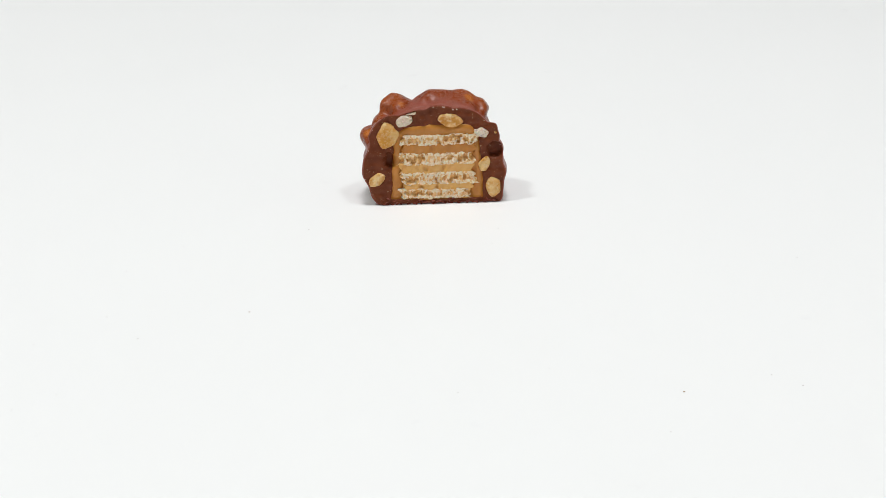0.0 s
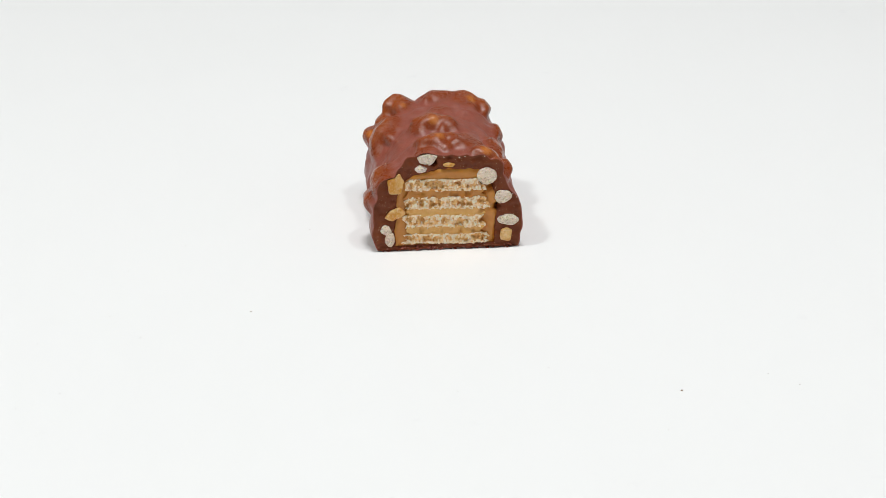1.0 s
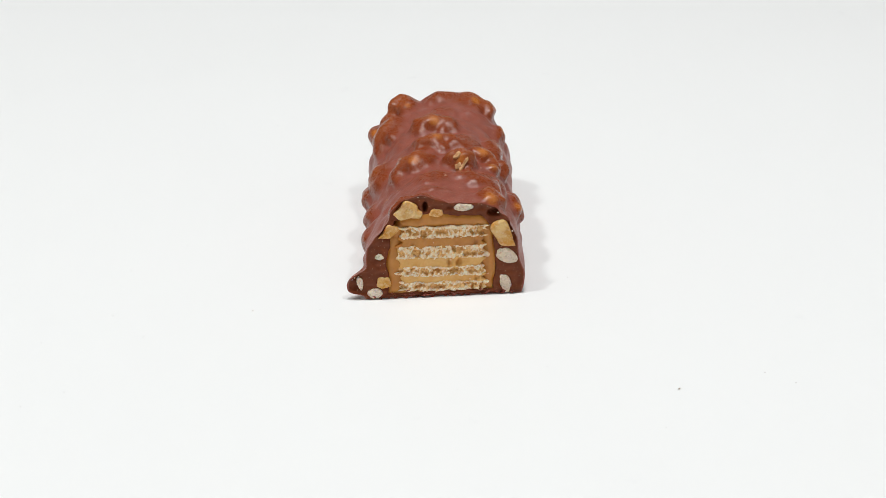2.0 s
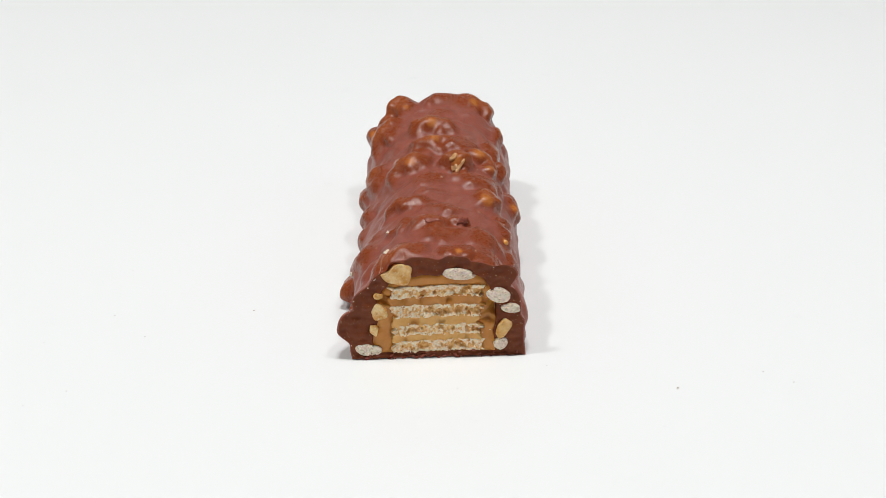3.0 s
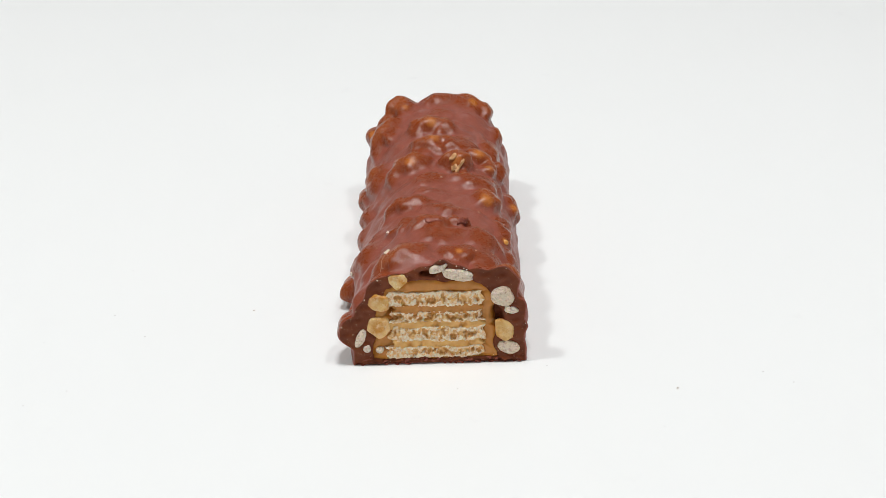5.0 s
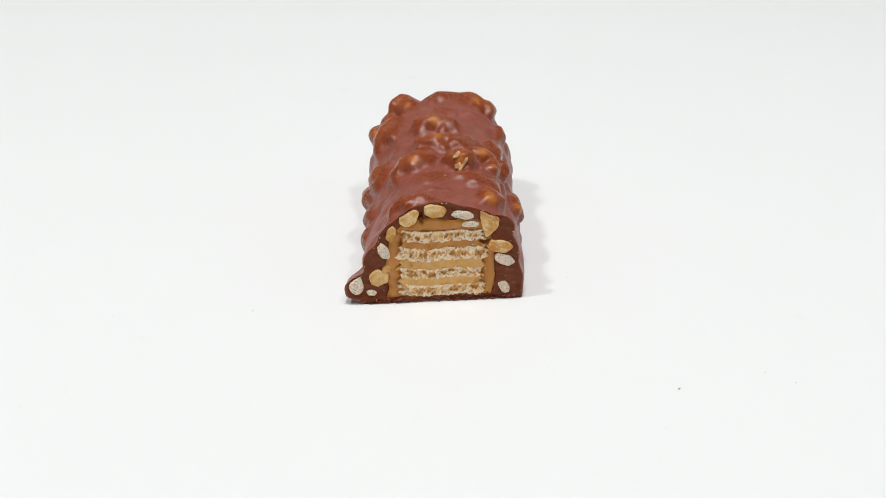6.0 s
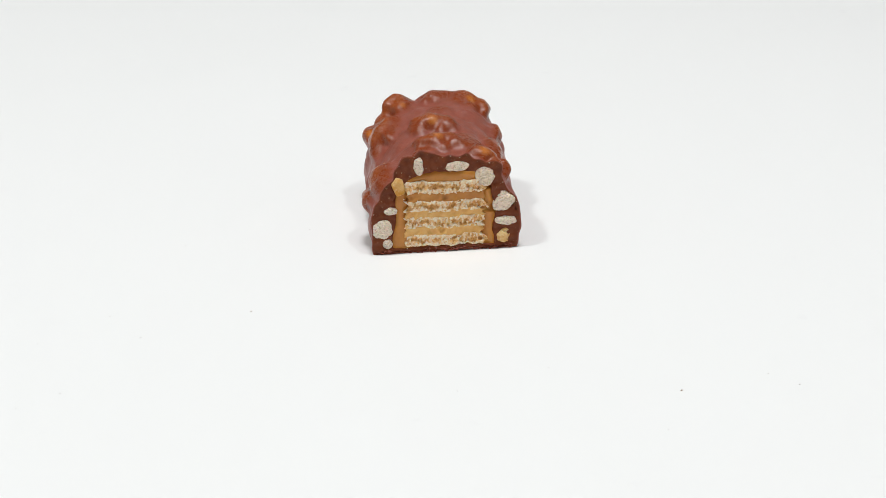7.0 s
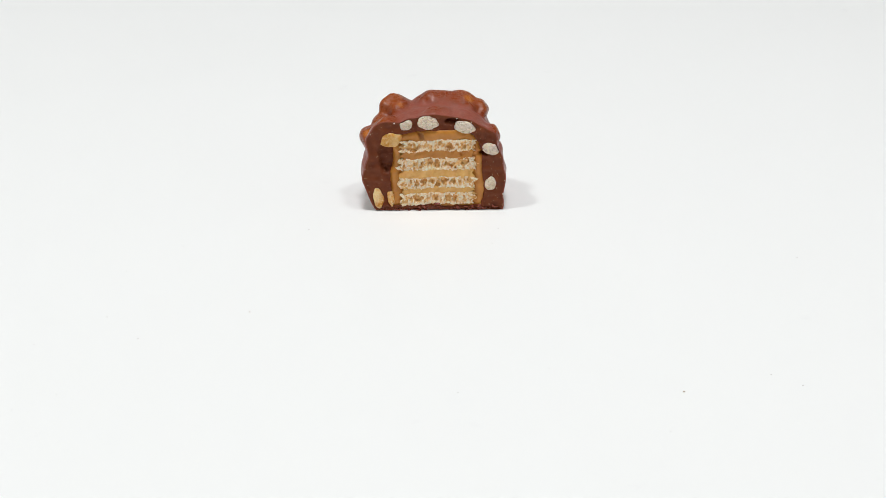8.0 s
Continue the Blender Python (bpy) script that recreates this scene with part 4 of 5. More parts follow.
def shell(k, parent, holes, pieces, origin):
    """The chocolate of one slice: outside, cut face, inner wall and back."""
    rows = {0: 34, 43: 14}.get(k, 8)
    n = AROUND + UNDER
    shares = np.linspace(0, 1, rows)
    step = 0.04
    grid, outs, ahead = [], [], []
    for s in shares:
        p, out = loop_at(k, s)
        lo, hi = max(s - step, 0.0) if k == 43 else s - step, min(s + step, 1.0) if k == 0 else s + step
        grid.append(p)
        outs.append(out)
        ahead.append(loop_at(k, hi)[0] - loop_at(k, lo)[0])
    grid, ahead = np.array(grid), np.array(ahead)
    around = np.roll(grid, -1, 1) - np.roll(grid, 1, 1)
    normals = np.cross(ahead, around)
    normals /= np.linalg.norm(normals, axis=-1, keepdims=True) + 1e-9
    middle = grid.mean(1, keepdims=True)
    if np.sum(normals * (grid - middle)) < 0:
        normals = -normals
    verts = [grid.reshape(-1, 3)]
    faces = strips(0, rows, n, flip=True)
    slots = [0] * len(faces)
    total = rows * n
    # Lump height that steers the shell's painted mauve and brown, lower at the tip.
    lump_rise = np.clip((np.array(outs).ravel() - 0.1) / 1.7, 0, 1) * np.interp(grid[..., 1].ravel(), [-50, -43], [0.5, 1.0])
    if k < 43:
        turn, y0 = face_turn(k), face_y(k)
        outer = grid[0]
        if k <= 40:
            cx, cz = core_loop(k)
        else:
            cx, cz = outer[:, 0] * 0.02, 7 + outer[:, 2] * 0.02
        rings = 13
        ring_points = []
        for r in range(rings):
            s = (r / (rings - 1)) ** 1.25
            x, z = outer[:, 0] * (1 - s) + cx * s, outer[:, 2] * (1 - s) + cz * s
            rough = 0.16 * ripple(x, z, 0 * x + k * 3.1, 1.5, 7) + 0.14 * ripple(x, z, 0 * x + k, 4.0, 8)
            lip = -0.26 * math.exp(-((s - 0.05) / 0.05) ** 2) * (0.35 + np.abs(ripple(x, z, 0 * x + k * 1.9, 0.9, 17)))
            foot = np.exp(-(z / 0.9) ** 2) * 0.45 * ripple(x, z * 2, 0 * x + k * 1.3, 0.9, 12)
            inset = np.hypot(outer[:, 0] - x, outer[:, 2] - z)
            relief = np.maximum(lip + (rough + foot) * min(1, s * 6), -0.35 * inset if k < 38 else 0.0)
            stray = (outer[:, 1] - y0 - turn * outer[:, 0]) * (1 - s) ** 3
            y = y0 + turn * x + stray + (relief + dent(x, z, holes) + bed(x, z, pieces)) * (1 if r else 0)
            ring_points.append(np.stack([x, y, z], -1))
        verts.append(np.concatenate(ring_points))
        new_faces = strips(total, rings, n)
        faces += new_faces
        slots += [0] * n + [1] * (len(new_faces) - n)
        inner = total + (rings - 1) * n
        total += rings * n
        back = np.stack([cx, (face_y(k - 1) + face_turn(k - 1) * cx - 0.02) if k else np.full(n, TAIL - 8.0), cz], -1)
        verts.append(back)
        for i in range(n):
            j = (i + 1) % n
            faces.append((inner + i, inner + j, total + j, total + i))
            slots.append(1)
            if k:
                last = (rows - 1) * n
                faces.append((total + i, total + j, last + j, last + i))
                slots.append(1)
        total += n
    else:
        verts.append(grid[0].mean(0, keepdims=True))
        for i in range(n):
            faces.append((total, i, (i + 1) % n))
            slots.append(0)
        total += 1
        faces.append(tuple(range((rows - 1) * n, rows * n)))
        slots.append(1)
    if k == 0:
        faces.append(tuple(range((rows - 1) * n, rows * n)))
        slots.append(0)
    verts = np.concatenate(verts) - origin
    ob = mesh_object("slice", verts, faces, [SHELL, CUT], parent, slots)
    values = np.zeros(len(verts), dtype=np.float32)
    values[:len(lump_rise)] = lump_rise
    ob.data.attributes.new("lump_rise", "FLOAT", "POINT").data.foreach_set("value", values)
    thin = np.zeros(len(verts), dtype=np.float32)
    flat = grid.reshape(-1, 3)
    for cx, cy, cz, r in bare_spots:
        near = ((flat - np.array([cx, cy, cz])) ** 2).sum(1)
        thin[:len(flat)] = np.maximum(thin[:len(flat)], np.exp(-near / r ** 2))
    ob.data.attributes.new("thin", "FLOAT", "POINT").data.foreach_set("value", thin)
    set_normals(ob, rows * n, normals.reshape(-1, 3))
    return ob


def turned(verts, k, origin):
    """From the frame of cut k (x along the face, y into the bar) to the slice's own."""
    v = np.asarray(verts, dtype=float)
    a = math.atan(face_turn(k))
    x = v[:, 0] * math.cos(a) - v[:, 1] * math.sin(a)
    y = v[:, 0] * math.sin(a) + v[:, 1] * math.cos(a) + face_y(k)
    return np.stack([x, y, v[:, 2]], -1) - origin


def caramel(k, parent, holes, pieces, origin):
    x, z = core_loop(k)
    n, rings = len(x), 9
    mx, mz = -0.35, 8.0
    deep = 1.4 if k else 6.0
    verts, faces = [np.stack([x, np.full(n, deep), z], -1)], []
    for r in range(rings):
        s = 1 - r / rings
        px, pz = mx + (x - mx) * s, mz + (z - mz) * s
        y = 0.05 + 0.12 * ripple(px, pz, 0 * px + k * 2.3, 5.0, 9) + 0.05 * ripple(px, pz, 0 * px + k, 1.6, 10) + dent(px, pz, holes) * 0.8 + bed(px, pz, pieces)
        share = k / 40
        stack = np.clip(1 - np.maximum(np.abs(px + 0.4) / 7.6, np.abs(pz - 8.1 + share) / (6.7 - share)), 0, 1)
        y = y + np.minimum(1.0, stack * 14)
        verts.append(np.stack([px, y, pz], -1))
    verts.append(np.array([[mx, 0.1, mz]]))
    faces = strips(0, rings + 1, n)
    last = rings * n
    faces += [(last + i, last + (i + 1) % n, last + n) for i in range(n)]
    faces.append(tuple(range(n))[::-1])
    mesh_object("caramel", turned(np.concatenate(verts), k, origin), faces, [CARAMEL], parent, label="amber caramel round the wafers")


def mottle(rng, shape, passes):
    """Even blotches of about unit strength."""
    a = rng.normal(size=shape)
    for _ in range(passes):
        b = np.pad(a, 1, mode="edge")
        a = sum(b[i:i + shape[0], j:j + shape[1]] for i in range(3) for j in range(3))
    return a / (a.std() + 1e-9)


def layer(name, k, parent, origin, x0, x1, z0, z1, material, porous, seed, label):
    """One sheet of wafer or one band of cream as it shows in the cut."""
    rng = np.random.default_rng(seed)
    nx, nz = (120, 13) if porous else (48, 7)
    u, v = np.meshgrid(np.linspace(0, 1, nx), np.linspace(0, 1, nz), indexing="ij")
    x = x0 + (x1 - x0) * u + (2 * u - 1) ** 9 * 0.6 * ripple(v * 3, u * 0 + seed, u * 2, 1.5, seed % 97)
    wave = 0.11 if porous else 0.06
    still = x * 0 + seed
    nick = 0.025 * rng.normal(size=(nx, 2)) if porous else np.zeros((nx, 2))
    top = z1 + wave * ripple(x, still, x * 0, 1.9, 21 + k) + 0.7 * wave * ripple(x, still, x * 0, 0.7, 22) + nick[:, :1]
    low = z0 + wave * ripple(x, still, x * 0, 1.9, 31 + k) + 0.7 * wave * ripple(x, still, x * 0, 0.7, 32) + nick[:, 1:]
    z = low + (top - low) * v + 0.22 * ripple(x, x * 0 + k * 5.0, x * 0, 9.0, 51) + 0.08 * ripple(x, still, x * 0, 3.0, 52)
    edge = np.abs(2 * v - 1)
    hollow = np.zeros_like(x)
    if porous:
        y = -0.10 + 0.06 * mottle(rng, x.shape, 2) + 0.03 * rng.normal(size=x.shape)
        spots = mottle(rng, x.shape, 2)
        for _ in range(rng.integers(9, 14)):
            hx, hv = rng.uniform(x0 + 0.3, x1 - 0.3), rng.uniform(0.25, 0.75)
            r, rv = rng.uniform(0.2, 0.85), rng.uniform(0.14, 0.36)
            q = ((x - hx) / r) ** 2 + ((v - hv) / rv) ** 2 + 0.5 * spots
            hollow = np.maximum(hollow, rng.uniform(0.5, 1.0) * np.clip(1.6 * (1 - q), 0, 1))
        y += 0.55 * hollow * (1 - edge ** 6)
    else:
        y = -0.02 + 0.10 * ripple(x, z, still, 1.4, 42) + 0.04 * rng.normal(size=x.shape)
        for _ in range(rng.integers(0, 5)):
            hx, hv = rng.uniform(x0 + 0.6, x1 - 0.6), rng.uniform(0.35, 0.65)
            q = ((x - hx) / rng.uniform(0.2, 0.8)) ** 2 + ((v - hv) / 0.4) ** 2
            y += 0.45 * np.clip(1.4 * (1 - q), 0, 1)
    verts = np.stack([x, y, z], -1).reshape(-1, 3)
    faces = [(i * nz + j, (i + 1) * nz + j, (i + 1) * nz + j + 1, i * nz + j + 1) for i in range(nx - 1) for j in range(nz - 1)]
    rim = [i * nz for i in range(nx)] + [(nx - 1) * nz + j for j in range(1, nz)] + [i * nz + nz - 1 for i in range(nx - 2, -1, -1)] + [j for j in range(nz - 2, 0, -1)]
    behind = verts[rim].copy()
    behind[:, 1] = 1.3
    m = len(rim)
    faces += [(rim[i], nx * nz + i, nx * nz + (i + 1) % m, rim[(i + 1) % m]) for i in range(m)]
    faces.append(tuple(nx * nz + i for i in range(m)))
    ob = mesh_object(name, turned(np.concatenate([verts, behind]), k, origin), faces, [material], parent, label=label)
    crust = np.zeros(len(verts) + len(behind), dtype=np.float32)
    # Hollows lose crust: a browner inside, with their shade put into the colour.
    crust[:len(verts)] = np.clip(0.36 + 0.45 * edge ** 2 + 0.16 * mottle(rng, x.shape, 1) - 0.45 * hollow, 0, 1).ravel()
    ob.data.attributes.new("crust", "FLOAT", "POINT").data.foreach_set("value", crust)


def wafer_stack(k, parent, origin):
    share = k / 40
    top, low = 14.9 - 2.1 * share, 1.35
    rng = np.random.default_rng(600 + k)
    wafer, cream = 1.0, 0.76
    parts_of = [(cream if i % 2 else wafer) * rng.uniform(0.78, 1.22) for i in range(7)]
    unit = (top - low) / sum(parts_of)
    z = low
    for i in range(7):
        thick = unit * parts_of[i]
        left, right = -7.9 + rng.uniform(-0.4, 0.4), 7.1 + rng.uniform(-0.4, 0.4)
        if i % 2:
            layer("filling", k, parent, origin, left + 0.2, right - 0.2, z - 0.2, z + thick + 0.2, CARAMEL if i == 5 else FILLING, False, k * 10 + i,
                  "band of caramel between wafers" if i == 5 else "pale cream between wafers")
        else:
            layer("wafer_sheet", k, parent, origin, left, right, z - 0.08, z + thick + 0.08, WAFER, True, k * 10 + i, "crisp porous wafer sheet")
        z += thick


def chunk(kind, k, parent, origin, limit, x, z, w, h, angle, seed, proud=0.22, depth=1.2):
    """A cut piece of nut or a grain of puffed rice, sunk in the face."""
    rng = np.random.default_rng(seed)
    n, rings = 32, 7
    t = np.linspace(0, 2 * math.pi, n, endpoint=False)
    if kind == "nut":
        many = int(rng.integers(5, 8))
        sides = np.arange(many) * 2 * math.pi / many + rng.uniform(0, 6.28) + rng.uniform(-0.35, 0.35, many)
        lean = np.cos(t[:, None] - sides[None])
        radius = np.min(np.where(lean > 0.15, rng.uniform(0.80, 1.06, many)[None] / np.maximum(lean, 0.15), 1.25), 1)
        radius = 0.15 * np.roll(radius, 1) + 0.7 * radius + 0.15 * np.roll(radius, -1)
    else:
        radius = 1 + sum(rng.uniform(0.01, 0.05) * np.cos(j * t + rng.uniform(0, 6.28)) for j in (2, 3, 5))
    c, s = math.cos(radians(angle)), math.sin(radians(angle))
    tip = rng.uniform(-0.18, 0.18, 2) if k < 38 else (0.0, 0.0)
    verts = []
    for r in range(rings + 1):
        if r == 0:
            f, y = 0.80, depth
        else:
            f = 1 - ((r - 1) / rings) ** 1.8
            rise = math.sqrt(max(0.0, 1 - f ** (7.0 if kind == "nut" else 3.5)))
            y = 0.08 - (0.08 + proud) * min(1.0, rise * (1.25 if kind == "nut" else 1.05))
        px, pz = 0.5 * w * radius * np.cos(t) * f, 0.5 * h * radius * np.sin(t) * f
        lump = 0.05 * ripple(px, pz, px * 0 + seed, 0.8, seed % 89) + 0.10 * ripple(px, pz, px * 0 + seed, 3.0, seed % 71) if kind == "nut" else 0.04 * ripple(px, pz, px * 0 + seed, 0.9, seed % 83)
        if r:
            lump = lump + (px * tip[0] / w + pz * tip[1] / h) * f
        wx, wz = x + px * c - pz * s, z + px * s + pz * c
        reach = np.interp(np.arctan2(wz - 6, wx), limit[0], limit[1])
        keep = np.minimum(1, reach / (np.hypot(wx, wz - 6) + 1e-6))
        verts.append(np.stack([wx * keep, y + lump, 6 + (wz - 6) * keep], -1))
    total = (rings + 1) * n
    verts.append(verts[-1].mean(0, keepdims=True))
    faces = strips(0, rings + 1, n)
    faces += [(total - n + i, total - n + (i + 1) % n, total) for i in range(n)]
    faces.append(tuple(range(n))[::-1])
    mesh_object("nut" if kind == "nut" else "rice_puff", turned(np.concatenate(verts), k, origin), faces, [NUT if kind == "nut" else PUFF], parent,
                label="cut golden hazelnut piece" if kind == "nut" else "grey-white porous puffed rice")


def room_in(k):
    """How far a piece may reach in cut k and a little behind it, by direction from the middle, so that the shell covers it."""
    angles = np.linspace(-math.pi, math.pi, 181)
    least = np.full(181, 99.0)
    for p in (loop_at(k, 0.0)[0], loop_at(k, 0.25 if k == 0 else 0.9)[0]) + ((loop_at(k + 1, 0.8)[0],) if k < 42 else ()):
        a = np.arctan2(p[:, 2] - 6, p[:, 0])
        order = np.argsort(a)
        least = np.minimum(least, np.interp(angles, a[order], np.hypot(p[:, 0], p[:, 2] - 6)[order], period=2 * math.pi))
    return angles, least - 0.22


def pieces_of(k):
    """What lies in cut k: as listed, or a like scatter between listed cuts."""
    if k in inside:
        return inside[k]
    rng = random.Random(900 + k)
    found = []
    near = sorted(inside, key=lambda j: abs(j - k))[0]
    for kind, x, z, w, h, angle in inside[near]:
        if near < 42 and rng.random() < 0.7:
            found.append((kind, x + rng.uniform(-1, 1), z + rng.uniform(-1, 1), w * rng.uniform(0.6, 1.1), h * rng.uniform(0.6, 1.1), angle + rng.uniform(-40, 40)))
    return found


def exposed_nut(parent, origin, x, y, z, r, seed):
    """A bare tip of nut that stands out of the shell."""
    rng = np.random.default_rng(seed)
    bm = bmesh.new()
    bmesh.ops.create_icosphere(bm, subdivisions=3, radius=1)
    for v in bm.verts:
        p = v.co
        p *= 1 + 0.12 * float(ripple(p.x * 3, p.y * 3, p.z * 3, 4.0, seed))
    verts = np.array([v.co[:] for v in bm.verts]) * np.array([r, r * rng.uniform(0.7, 1.0), r * 0.8]) + np.array([x, y, z]) - origin
    faces = [tuple(v.index for v in f.verts) for f in bm.faces]
    bm.free()
    mesh_object("nut", verts, faces, [NUT], parent, label="bare golden nut tip in the shell")


def flakes(k, parent, origin):
    """Ragged crumbs of chocolate along the foot of the cut, one mesh."""
    rng = np.random.default_rng(300 + k)
    wide = half_width(face_y(k)) * taper(face_y(k)) - 1.2
    verts, faces = [], []
    for _ in range(60):
        x, z = rng.uniform(-wide, wide), abs(rng.normal(0.25, 0.4)) + 0.1
        w, h, d = rng.uniform(0.15, 0.8), rng.uniform(0.08, 0.35), rng.uniform(0.05, 0.5)
        lean, a = rng.uniform(-0.6, 0.6), len(verts)
        for i in range(6):
            t = i * math.pi / 3 + rng.uniform(-0.4, 0.4)
            px, pz = w * rng.uniform(0.5, 1.1) * math.cos(t), h * rng.uniform(0.5, 1.1) * math.sin(t)
            verts.append((x + px, 0.25, max(0.02, z + pz + lean * px)))
            verts.append((x + px * 0.6 + rng.uniform(-0.1, 0.1), -d * rng.uniform(0.3, 1.0), max(0.02, z + (pz + lean * px) * 0.7)))
        verts.append((x, -d, max(0.02, z)))
        for i in range(6):
            p, q = a + 2 * i, a + 2 * ((i + 1) % 6)
            faces += [(p, q, q + 1, p + 1), (p + 1, q + 1, a + 12)]
    tagged(mesh_object("chocolate_flakes", turned(np.array(verts), k, origin), faces, [SHELL], parent, smooth=False, label="ragged flakes of cut chocolate"), kind="stuff")


bare_tips = [(2.9, -3.4, 20.6, 0.8), (6.9, 2.6, 18.8, 0.7), (8.1, -17.2, 17.6, 0.8), (11.0, -27.8, 14.5, 0.7), (-14.0, 27.0, 14.4, 0.5), (11.4, 24.5, 15.2, 0.5),
             (13.2, -5.2, 11.0, 0.6), (-15.2, -44.6, 4.2, 0.9), (8.8, -45.6, 10.4, 1.0), (8.9, -1.0, 17.2, 0.5)]
bare_spots = [(2.8, -4.0, 20.6, 1.4), (7.0, 2.4, 19.4, 1.5), (8.1, -17.4, 18.1, 1.7), (11.0, -27.8, 14.8, 0.8), (11.3, 23.0, 16.0, 1.4), (-14.2, 26.5, 14.8, 1.4),
              (9.0, -0.6, 17.5, 1.3), (-5.7, -3.0, 19.6, 1.4), (-1.5, 6.2, 20.9, 1.4), (-2.1, 14.5, 21.5, 1.5), (6.4, 29.0, 21.0, 1.4), (-7.6, 27.5, 20.2, 1.0),
              (3.2, -40.5, 18.7, 0.9), (-5.2, -48.9, 15.3, 1.1), (13.5, -5.2, 11.2, 1.4)]


def skin(u, y):
    """Points of the shell at shares u of the way round, right to left, and at y."""
    i = np.clip(u, 0, 1) * (AROUND - 1)
    return surface(np.interp(i, np.arange(AROUND), DOME_X), np.interp(i, np.arange(AROUND), DOME_Z), np.clip(y, TIP + 0.05, TAIL - 0.05))[0]


def skin_patch(u, y, along, across, lift):
    """Points and normals of the shell, offset by millimetres along and across from (u, y), and lifted."""
    h = 0.004
    base = np.array([u]), np.array([y])
    du = (skin(base[0] + h, base[1]) - skin(base[0] - h, base[1]))[0] / (2 * h)
    dy = (skin(base[0], base[1] + 0.05) - skin(base[0], base[1] - 0.05))[0] / 0.1
    pu, py = u + across / np.linalg.norm(du), y + along / np.linalg.norm(dy)
    p = skin(pu, py)
    normal = np.cross(skin(pu, py + 0.06) - skin(pu, py - 0.06), skin(pu + h, py) - skin(pu - h, py))
    normal /= np.linalg.norm(normal, axis=-1, keepdims=True) + 1e-9
    if normal[..., 2].mean() < 0 and p[..., 2].mean() > 8 or (normal * (p - np.array([0, -40, 6]))).sum() < 0 and y < -45:
        normal = -normal
    return p + normal * np.asarray(lift)[..., None]


def flake(name, u, y, w, h, turn, thick, material, label, seed):
    """A ragged chip or scab that lies on the shell."""
    rng = np.random.default_rng(seed)
    n, rings = 22, 4
    t = np.linspace(0, 2 * math.pi, n, endpoint=False)
    edge = 1 + 0.16 * np.cos(3 * t + rng.uniform(0, 6)) + rng.uniform(-0.16, 0.16, n)
    f = np.array([1.0, 0.92, 0.6, 0.25])[:, None]
    a, b = 0.5 * w * edge * np.cos(t) * f, 0.5 * h * edge * np.sin(t) * f
    c, sn = math.cos(radians(turn)), math.sin(radians(turn))
    lift = np.array([-0.12, 1.0, 0.8, 0.75])[:, None] * thick * (1 + 0.35 * rng.uniform(-1, 1, (rings, n)))
    p = skin_patch(u, y, (a * sn + b * c).ravel(), -(a * c - b * sn).ravel(), lift.ravel())
    verts = np.vstack([p, p[-n:].mean(0)])
    faces = strips(0, rings, n) + [((rings - 1) * n + i, (rings - 1) * n + (i + 1) % n, rings * n) for i in range(n)]
    return name, y, verts, faces, material, label


def thread(name, u, y, path, radius, material, label):
    """A fine raised line on the shell along a path of (across, along) offsets."""
    path = np.array(path, dtype=float)
    m, n = len(path), 5
    middle = skin_patch(u, y, path[:, 1], path[:, 0], np.zeros(m))
    away = skin_patch(u, y, path[:, 1], path[:, 0], np.ones(m)) - middle
    ahead = np.gradient(middle, axis=0)
    side = np.cross(ahead, away)
    side /= np.linalg.norm(side, axis=-1, keepdims=True) + 1e-9
    verts = []
    for j in range(n):
        a = 2 * math.pi * j / n
        verts.append(middle + radius * (math.cos(a) * side + 0.8 * math.sin(a) * away))
    verts = np.stack(verts, 1).reshape(-1, 3)
    return name, y, verts, strips(0, m, n), material, label


def round_path(r, start, end, count=26):
    return [(r * math.cos(radians(a)), r * math.sin(radians(a)) * (1 + 0.06 * math.sin(5 * radians(a)))) for a in np.linspace(start, end, count)]


def line_path(*corners):
    """A slightly wavering line through a few corners."""
    c = np.array(corners, dtype=float)
    s = np.linspace(0, len(c) - 1, 10 * len(c))
    x, y = np.interp(s, np.arange(len(c)), c[:, 0]), np.interp(s, np.arange(len(c)), c[:, 1])
    return np.stack([x + 0.06 * np.sin(s * 5.1), y + 0.05 * np.sin(s * 7.3)], -1)


